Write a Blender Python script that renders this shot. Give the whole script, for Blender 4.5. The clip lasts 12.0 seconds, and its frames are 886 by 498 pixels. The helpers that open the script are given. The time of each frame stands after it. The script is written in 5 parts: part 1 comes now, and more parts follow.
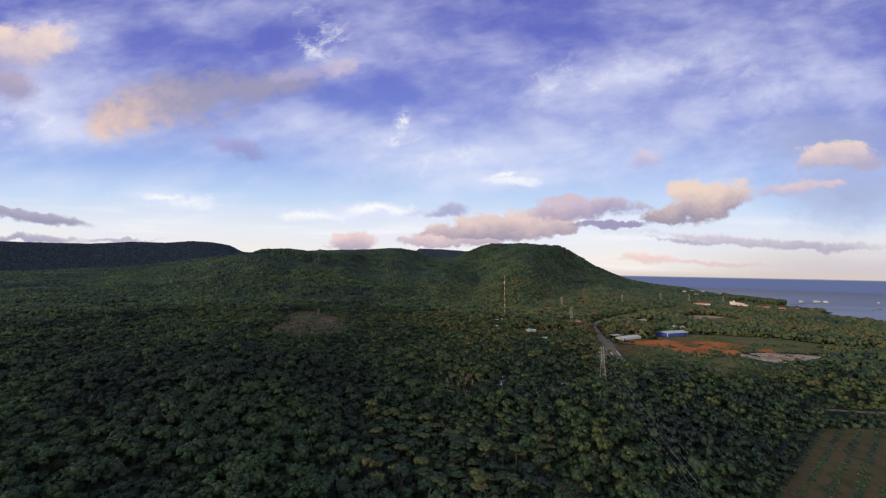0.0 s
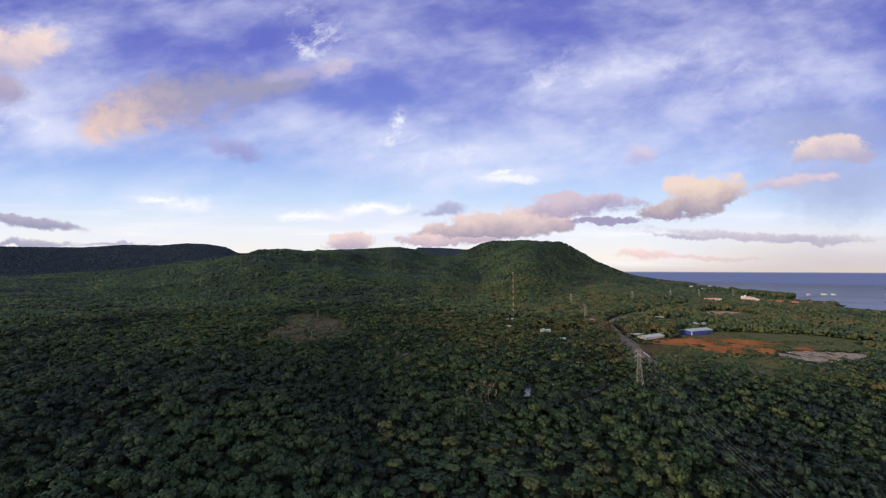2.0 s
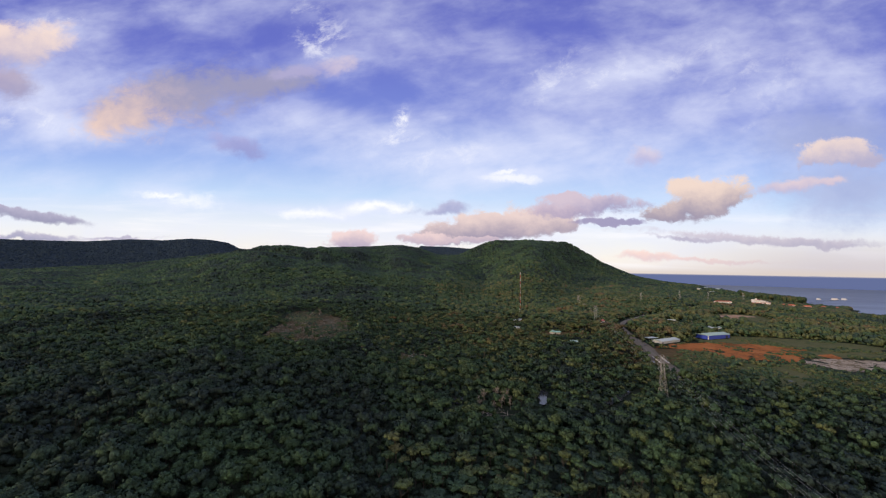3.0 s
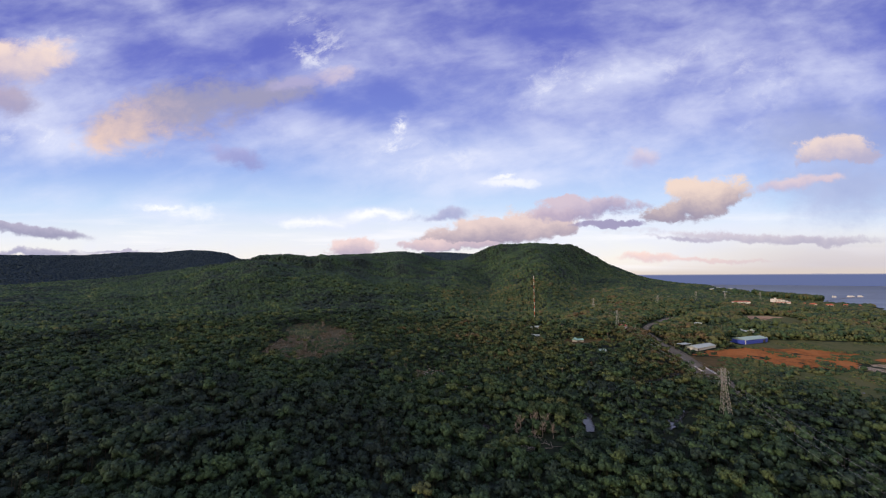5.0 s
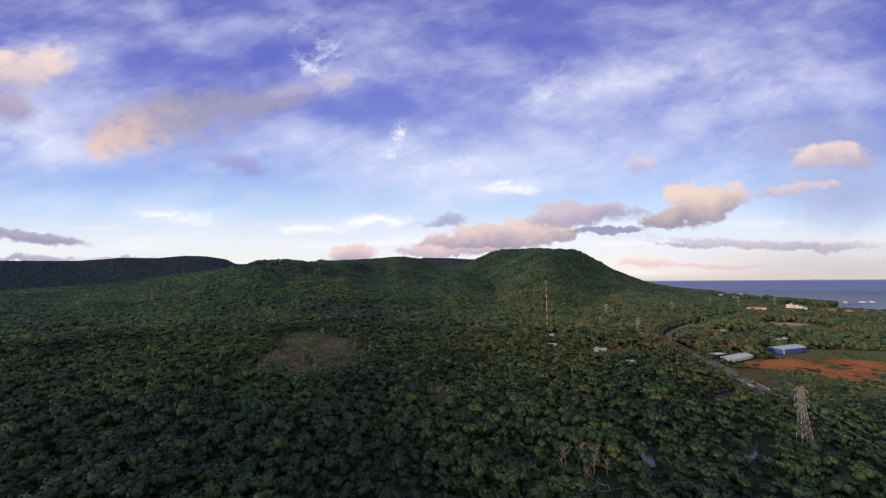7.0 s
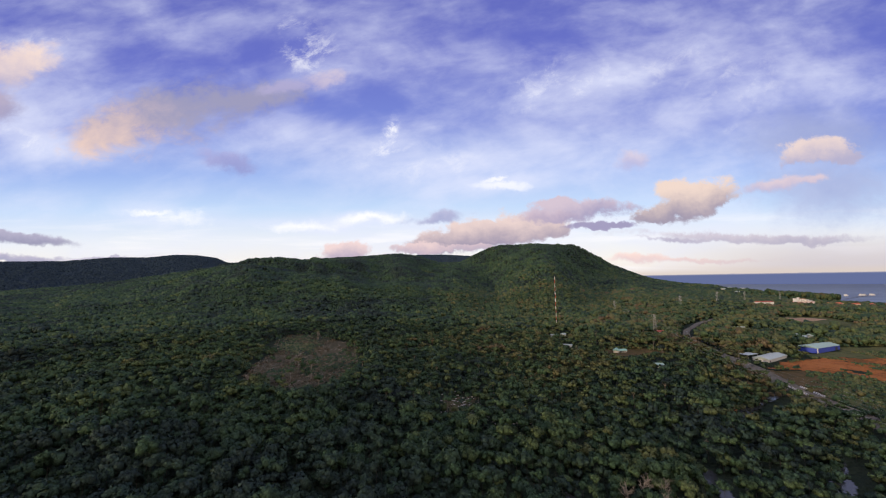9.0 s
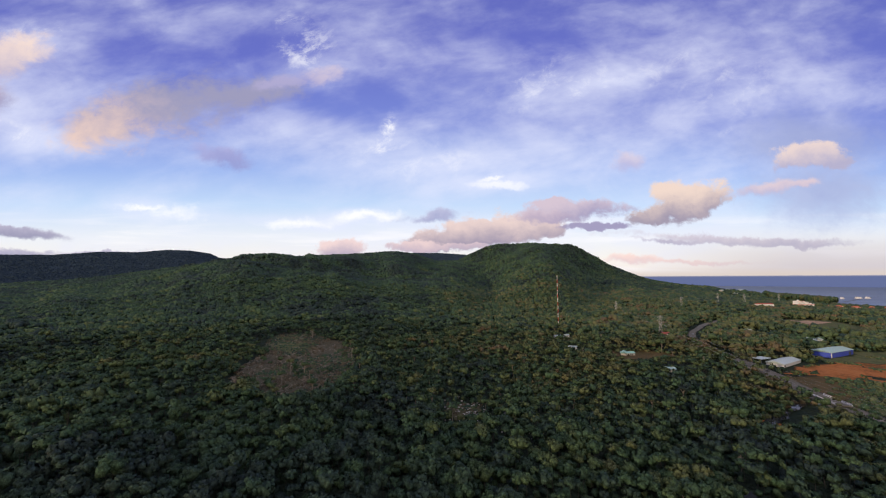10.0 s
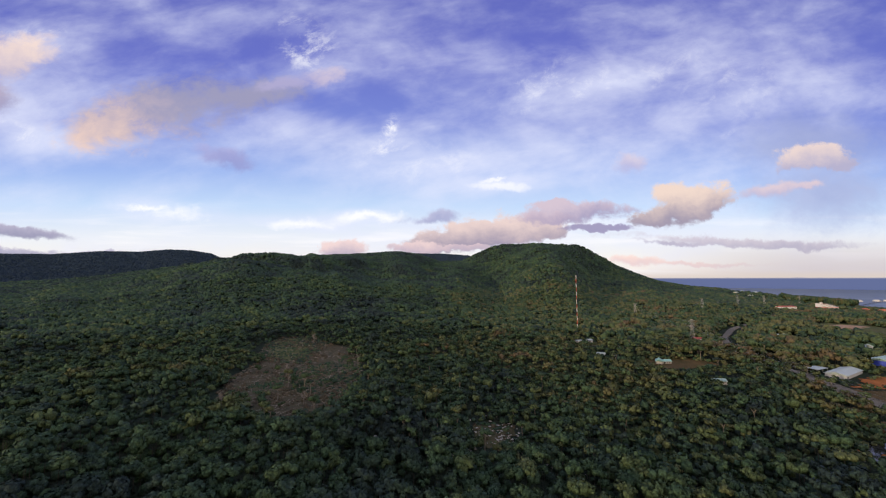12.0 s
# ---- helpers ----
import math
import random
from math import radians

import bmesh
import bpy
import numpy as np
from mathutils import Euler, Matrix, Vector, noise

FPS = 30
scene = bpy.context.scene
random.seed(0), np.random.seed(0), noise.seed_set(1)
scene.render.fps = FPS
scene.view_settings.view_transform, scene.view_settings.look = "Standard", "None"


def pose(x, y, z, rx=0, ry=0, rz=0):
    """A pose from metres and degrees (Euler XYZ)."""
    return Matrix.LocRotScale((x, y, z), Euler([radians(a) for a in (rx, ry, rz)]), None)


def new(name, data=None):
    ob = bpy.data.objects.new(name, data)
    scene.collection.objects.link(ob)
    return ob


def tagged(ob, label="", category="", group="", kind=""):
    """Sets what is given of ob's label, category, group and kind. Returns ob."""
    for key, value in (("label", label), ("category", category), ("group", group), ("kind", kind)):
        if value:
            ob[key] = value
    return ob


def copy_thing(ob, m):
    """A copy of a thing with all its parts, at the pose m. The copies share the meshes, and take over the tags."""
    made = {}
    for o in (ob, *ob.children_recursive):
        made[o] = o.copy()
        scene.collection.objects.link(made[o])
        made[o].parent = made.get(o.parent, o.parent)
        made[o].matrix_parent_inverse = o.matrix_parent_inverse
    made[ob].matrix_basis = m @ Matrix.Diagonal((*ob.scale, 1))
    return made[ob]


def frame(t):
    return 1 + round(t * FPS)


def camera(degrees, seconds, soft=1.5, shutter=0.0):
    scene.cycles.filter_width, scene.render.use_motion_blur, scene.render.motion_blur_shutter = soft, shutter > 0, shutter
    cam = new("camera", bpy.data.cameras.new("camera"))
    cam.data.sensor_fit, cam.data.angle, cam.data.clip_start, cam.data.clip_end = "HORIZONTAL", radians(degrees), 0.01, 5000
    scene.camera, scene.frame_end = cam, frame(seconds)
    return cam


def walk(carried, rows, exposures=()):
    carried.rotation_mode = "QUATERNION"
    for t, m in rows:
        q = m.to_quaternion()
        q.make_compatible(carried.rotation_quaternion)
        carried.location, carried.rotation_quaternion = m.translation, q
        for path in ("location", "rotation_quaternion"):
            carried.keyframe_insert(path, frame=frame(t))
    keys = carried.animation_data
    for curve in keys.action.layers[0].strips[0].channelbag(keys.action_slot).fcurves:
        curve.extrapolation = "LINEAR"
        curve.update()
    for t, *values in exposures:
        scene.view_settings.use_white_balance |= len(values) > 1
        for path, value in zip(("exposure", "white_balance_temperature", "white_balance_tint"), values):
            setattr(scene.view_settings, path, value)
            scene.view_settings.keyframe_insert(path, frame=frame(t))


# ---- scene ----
cam = camera(101.8, 12.0, soft=1.2)
METRES, EYE, TILT, LEAN, TURN = 254.0, 105.0, 0.75, 3.3, 0.0
ROWS = [
    (0.0, 0.0, 0.0, 0.0, -0.24, 3.03, -4.45),
    (0.5, -0.0129, 0.0385, -0.0033, 0.14, 2.96, -4.6),
    (1.0, -0.0286, 0.078, -0.0061, 0.22, 2.84, -3.97),
    (1.5, -0.0446, 0.1175, -0.0087, -0.16, 2.76, -3.46),
    (2.0, -0.0588, 0.1574, -0.0133, -0.59, 2.87, -3.55),
    (2.5, -0.0701, 0.1968, -0.017, -0.57, 2.88, -4.38),
    (3.0, -0.0846, 0.2374, -0.0214, -0.25, 2.7, -4.34),
    (5.0, -0.1444, 0.391, -0.0285, -0.1, 3.62, -3.02),
    (5.5, -0.1583, 0.4295, -0.0323, -0.09, 3.91, -2.97),
    (6.0, -0.1708, 0.4683, -0.0374, -0.29, 4.4, -3.41),
    (6.5, -0.1845, 0.5071, -0.0414, -0.3, 4.6, -3.45),
    (7.0, -0.2008, 0.5474, -0.045, -0.28, 4.61, -2.97),
    (9.0, -0.2588, 0.6997, -0.0455, -1.17, 4.14, -2.39),
    (9.5, -0.2708, 0.7387, -0.0481, -1.46, 3.97, -2.77),
    (10.0, -0.284, 0.778, -0.052, -1.91, 3.96, -3.05),
    (10.5, -0.2979, 0.8178, -0.0546, -1.95, 3.81, -2.95),
    (11.0, -0.3102, 0.8578, -0.0581, -1.89, 3.78, -3.05),
    (11.5, -0.3235, 0.8982, -0.0622, -1.72, 3.85, -3.15),
    (12.0, -0.3359, 0.9381, -0.0655, -1.67, 4.12, -3.25),
]
walk(cam, [(t, pose(0, 0, EYE, TILT, LEAN, TURN) @ pose(METRES * x, METRES * y, METRES * z, 90 + pitch, roll, yaw)) for t, x, y, z, yaw, pitch, roll in ROWS], [(0.0, -0.08), (0.4, 0.0), (12.0, 0.0)])

# ---- world, sun and exposure ----
def lin(r, g, b):
    """sRGB 0-255 to linear."""
    return tuple((c / 255 / 12.92) if c / 255 <= 0.04045 else ((c / 255 + 0.055) / 1.055) ** 2.4 for c in (r, g, b))


class Graph:
    """A short hand for node trees."""

    def __init__(self, tree):
        self.t = tree
        tree.nodes.clear()

    def put(self, kind, sockets=None, **props):
        n = self.t.nodes.new(kind)
        for k, v in props.items():
            setattr(n, k, v)
        for k, v in (sockets or {}).items():
            self.link(v, n.inputs[k])
        return n

    def link(self, v, socket):
        if isinstance(v, bpy.types.NodeSocket):
            self.t.links.new(v, socket)
        elif isinstance(v, tuple) and len(v) == 3 and socket.type == "RGBA":
            socket.default_value = (*v, 1)
        else:
            socket.default_value = v

    def math(self, op, a, b=0.0, c=0.0, clamp=False):
        return self.put("ShaderNodeMath", {0: a, 1: b, 2: c}, operation=op, use_clamp=clamp).outputs[0]

    def add(self, a, b):
        return self.math("ADD", a, b)

    def sub(self, a, b):
        return self.math("SUBTRACT", a, b)

    def mul(self, a, b):
        return self.math("MULTIPLY", a, b)

    def step(self, x, lo, hi):
        return self.put("ShaderNodeMapRange", {0: x, 1: lo, 2: hi, 3: 0.0, 4: 1.0}, interpolation_type="SMOOTHSTEP").outputs[0]

    def vec(self, x, y, z=0.0):
        return self.put("ShaderNodeCombineXYZ", {0: x, 1: y, 2: z}).outputs[0]

    def noise(self, v, scale, detail=4.0, rough=0.55, warp=0.0):
        return self.put("ShaderNodeTexNoise", {"Vector": v, "Scale": scale, "Detail": detail, "Roughness": rough, "Distortion": warp}).outputs[0]

    def mix(self, f, a, b):
        n = self.put("ShaderNodeMix", data_type="RGBA")
        for v, k in ((f, 0), (a, 6), (b, 7)):
            self.link(v, n.inputs[k])
        return n.outputs[2]

    def ramp(self, f, stops):
        n = self.put("ShaderNodeValToRGB", {0: f})
        while len(n.color_ramp.elements) < len(stops):
            n.color_ramp.elements.new(1.0)
        for e, (p, c) in zip(n.color_ramp.elements, stops):
            e.position, e.color = p, (*c, 1)
        return n.outputs[0]


SUN_AZ, SUN_EL = 243.0, 8.5        # compass-like: 0 is +y, clockwise
sun = new("sun", bpy.data.lights.new("sun", "SUN"))
sun.data.energy, sun.data.angle, sun.data.color = 2.35, radians(4.0), (1.0, 0.78, 0.55)
sun_way = Vector((math.sin(radians(SUN_AZ)) * math.cos(radians(SUN_EL)), math.cos(radians(SUN_AZ)) * math.cos(radians(SUN_EL)), math.sin(radians(SUN_EL))))
sun.matrix_world = Matrix.Translation(sun_way * 900) @ sun_way.to_track_quat("Z", "Y").to_matrix().to_4x4()

world = bpy.data.worlds.new("world")
scene.world = world
world.use_nodes = True


def build_sky():
    g = Graph(world.node_tree)
    way = g.put("ShaderNodeTexCoord").outputs["Generated"]
    x, y, z = g.put("ShaderNodeSeparateXYZ", {0: way}).outputs
    depth = g.math("MAXIMUM", g.math("ABSOLUTE", y), 0.12)
    u, v = g.math("DIVIDE", x, depth), g.math("DIVIDE", z, depth)
    flat = g.vec(u, v, 0.0)
    # shaken coordinates give every cloud a torn edge
    wide = g.put("ShaderNodeTexNoise", {"Vector": flat, "Scale": 3.2, "Detail": 3.0}).outputs[1]
    fine = g.put("ShaderNodeTexNoise", {"Vector": flat, "Scale": 18.0, "Detail": 6.0, "Roughness": 0.62}).outputs[1]

    def shake(noise_, amount):
        off = g.put("ShaderNodeVectorMath", {0: noise_, 1: (0.5, 0.5, 0.5)}, operation="SUBTRACT").outputs[0]
        return g.put("ShaderNodeVectorMath", {0: off, 1: (amount, amount * 0.6, 0.0)}, operation="MULTIPLY").outputs[0]

    def plus(a, b):
        return g.put("ShaderNodeVectorMath", {0: a, 1: b}, operation="ADD").outputs[0]

    torn = plus(plus(flat, shake(wide, 0.10)), shake(fine, 0.08))
    swept = plus(flat, shake(wide, 0.22))

    def spot(at, e, after=None):
        """1 in the middle of an ellipse, 0 at its edge, below 0 outside; and the place in it. after: a value to be worked out before it."""
        cu, cv, ru, rv, tilt = e
        if isinstance(after, bpy.types.NodeSocket):
            at = g.put("ShaderNodeVectorMath", {0: after, 1: (1e-7, 1e-7, 0.0), 2: at}, operation="MULTIPLY_ADD").outputs[0]
        m = g.put("ShaderNodeMapping", {"Vector": at, "Location": (cu, cv, 0.0), "Rotation": (0.0, 0.0, radians(tilt)), "Scale": (ru, rv, 1.0)}, vector_type="TEXTURE").outputs[0]
        return g.sub(1.0, g.put("ShaderNodeVectorMath", {0: m}, operation="LENGTH").outputs["Value"]), m

    # clear air
    air = g.ramp(g.math("MULTIPLY", v, 1.18, clamp=True), [
        (0.0, lin(248, 234, 224)), (0.05, lin(251, 244, 237)), (0.13, lin(240, 243, 250)), (0.24, lin(196, 220, 253)),
        (0.36, lin(158, 184, 242)), (0.52, lin(122, 138, 218)), (0.75, lin(103, 112, 202)), (1.0, lin(98, 105, 192))])
    nishita = g.put("ShaderNodeTexSky", sky_type="NISHITA", sun_disc=False, sun_elevation=radians(SUN_EL), sun_rotation=radians(SUN_AZ)).outputs[0]
    nishita = g.put("ShaderNodeVectorMath", {0: nishita, 1: (0.12, 0.12, 0.12)}, operation="MULTIPLY").outputs[0]
    col = g.mix(0.1, air, nishita)
    gap = g.mul(v, 0.0001)
    for k, e in GAPS:
        gap = g.add(gap, g.mul(g.step(spot(swept, e, gap)[0], 0.0, 0.9), k))
    # veils of high cloud
    veil = g.mul(gap, 0.0001)
    for k, e in VEILS:
        veil = g.add(veil, g.mul(g.step(spot(swept, e, veil)[0], -0.5, 0.9), k))
    comb = g.vec(g.add(g.mul(u, 1.0), g.mul(v, 0.6)), g.add(g.mul(v, 2.6), g.mul(u, -0.7)), 3.1)
    n1 = g.noise(comb, 3.0, 9.0, 0.58, 0.15)
    n2 = g.noise(g.vec(u, g.mul(v, 1.8), 1.7), 6.0, 8.0, 0.56, 0.35)
    tex = g.add(g.mul(n1, 0.6), g.mul(n2, 0.4))
    dens = g.add(g.sub(veil, g.mul(gap, 0.4)), g.mul(g.sub(tex, 0.5), 3.6))
    col = g.mix(g.mul(g.step(dens, -0.45, 1.8), 0.82), col, lin(228, 232, 252))
    # fine bright wisps
    feather = g.noise(g.vec(g.add(u, g.mul(v, 0.8)), g.add(g.mul(v, 1.7), g.mul(u, -0.9)), 6.3), 9.0, 10.0, 0.7, 0.35)
    wisp = g.mul(veil, 0.0001)
    for k, e in WISPS:
        wisp = g.add(wisp, g.mul(g.step(spot(swept, e, wisp)[0], -0.1, 0.7), k))
    col = g.mix(g.math("MULTIPLY", wisp, g.step(feather, 0.47, 0.72), clamp=True), col, lin(246, 246, 253))
    streak = g.mul(g.step(g.noise(g.vec(g.mul(u, 0.8), g.mul(v, 8.0), 5.0), 2.6, 7.0, 0.55, 0.3), 0.5, 0.68), g.step(v, 0.24, 0.08))
    col = g.mix(g.mul(streak, 0.65), col, lin(252, 250, 252))
    # cumulus
    fluff = g.noise(g.vec(u, g.mul(v, 1.4), 9.0), 12.0, 11.0, 0.66, 0.3)
    lump = g.noise(g.vec(g.add(u, 0.012), g.add(g.mul(v, 1.4), -0.02), 9.0), 11.0, 4.0, 0.5, 0.2)
    relief = g.sub(fluff, lump)
    for parts, soft, rough, lit, shade, amount, (cu, cv, du, dv) in CLOUDS:
        m = None
        for e in parts:
            one, at = spot(torn, e, col if m is None else m)
            m = one if m is None else g.math("SMOOTH_MAX", m, one, 0.35)
        f = g.step(g.add(m, g.mul(g.sub(fluff, 0.5), rough * 1.45)), -0.2, soft * 0.72)
        slope = g.put("ShaderNodeVectorMath", {0: torn, 1: (du, dv, 0.0)}, operation="DOT_PRODUCT").outputs["Value"]
        tone = g.step(g.add(g.sub(slope, cu * du + cv * dv), g.add(g.mul(relief, 0.7), g.mul(g.sub(fluff, 0.5), 0.4))), -0.75, 0.75)
        col = g.mix(g.mul(f, amount), col, g.mix(tone, shade, lit))
    # haze and the far sea under the horizon
    col = g.mix(g.mul(g.mul(g.step(v, 0.16, 0.02), 0.8), g.step(u, 0.5, 1.1)), col, lin(200, 192, 200))
    col = g.mix(g.mul(g.mul(g.step(v, 0.03, 0.004), 0.8), g.step(u, 0.1, 0.7)), col, lin(216, 202, 192))
    col = g.mix(g.step(v, 0.0035, 0.0), col, lin(98, 109, 150))
    # low hazy islands on the sea's rim
    rim = g.math("MAXIMUM", g.mul(g.sub(g.noise(g.vec(u, 4.4, 2.0), 5.0, 5.0, 0.5), 0.52), 0.045), 0.0)
    col = g.mix(g.mul(g.mul(g.step(g.sub(v, rim), 0.0012, 0.0), g.step(v, -0.002, 0.001)), 0.5), col, lin(150, 152, 176))
    # pale veil overhead
    col = g.mix(g.mul(g.step(v, 0.95, 1.6), 0.6), col, lin(168, 174, 200))
    # the side of the low sun, behind the flight
    glow = g.ramp(g.math("MULTIPLY", z, 1.0, clamp=True), [(0.0, (1.5, 1.02, 0.62)), (0.25, (1.25, 1.0, 0.78)), (0.7, (0.75, 0.72, 0.78)), (1.0, (0.5, 0.52, 0.75))])
    col = g.mix(g.mul(g.step(y, 0.12, -0.45), g.step(z, -0.02, 0.02)), col, glow)
    out = g.put("ShaderNodeBackground", {0: col, 1: SKY_STRENGTH})
    g.put("ShaderNodeOutputWorld", {0: out.outputs[0]})


SKY_STRENGTH = 1.06
# ellipses: centre across and up, half sizes, tilt in degrees; veils and blue gaps with their strength
WISPS = [
    (0.7, (-0.363, 0.69, 0.12, 0.11, -40)),
    (1.2, (-0.125, 0.41, 0.034, 0.085, -14)),
    (0.7, (0.865, 0.416, 0.054, 0.024, 16)),
    (0.3, (0.61, 0.608, 0.3, 0.068, 15)),
    (0.5, (-1.107, 0.685, 0.128, 0.068, 0)),
    (0.45, (0.344, 0.572, 0.24, 0.102, 14)),
    (0.6, (-1.177, 0.412, 0.176, 0.048, -5)),
    (0.4, (-0.033, 0.326, 0.272, 0.076, -5)),
    (0.35, (0.905, 0.557, 0.192, 0.102, 10)),
]
VEILS = [
    (0.75, (0.376, 0.546, 0.416, 0.102, 14)),
    (0.3, (0.561, 0.625, 0.3, 0.068, 16)),
    (0.62, (-0.098, 0.334, 0.528, 0.102, -4)),
    (0.55, (0.355, 0.368, 0.416, 0.102, 6)),
    (0.62, (-1.135, 0.633, 0.208, 0.119, 20)),
    (1.3, (-1.146, 0.421, 0.272, 0.076, -6)),
    (0.4, (-0.366, 0.681, 0.136, 0.102, -40)),
    (0.2, (-0.753, 0.793, 0.256, 0.068, 0)),
    (0.3, (-0.135, 0.673, 0.208, 0.102, -20)),
    (0.6, (1.076, 0.61, 0.42, 0.14, 8)),
    (0.25, (1.076, 0.422, 0.352, 0.119, 0)),
    (0.4, (0.642, 0.27, 0.416, 0.102, 0)),
    (0.5, (-0.487, 0.432, 0.288, 0.068, -8)),
    (0.6, (-0.713, 0.188, 0.176, 0.031, -8)),
    (1.2, (-0.286, 0.165, 0.256, 0.024, 0)),
    (0.2, (-0.967, 0.774, 0.32, 0.102, 0)),
    (0.1, (-0.37, 0.796, 0.32, 0.085, 0)),
    (0.5, (0.815, 0.446, 0.224, 0.119, 0)),
    (0.7, (-1.044, 0.53, 0.24, 0.076, 10)),
    (0.6, (0.191, 0.261, 0.192, 0.027, 4)),
    (0.8, (0.427, 0.116, 0.672, 0.068, 0)),
    (0.5, (-0.833, 0.105, 0.512, 0.037, 0)),
    (0.42, (0.871, 0.768, 0.42, 0.09, 5)),
    (0.35, (0.064, 0.605, 0.256, 0.068, 15)),
]
GAPS = [
    (0.55, (-0.745, 0.67, 0.272, 0.085, -5)),
    (0.6, (-0.034, 0.51, 0.224, 0.061, -8)),
    (0.6, (0.516, 0.73, 0.24, 0.076, 0)),
    (0.6, (0.198, 0.728, 0.208, 0.068, 0)),
    (0.5, (-1.006, 0.289, 0.384, 0.051, 0)),
    (0.5, (0.194, 0.468, 0.192, 0.051, 10)),
    (0.6, (-1.229, 0.755, 0.096, 0.068, 0)),
    (0.3, (-0.136, 0.761, 0.192, 0.068, 0)),
]
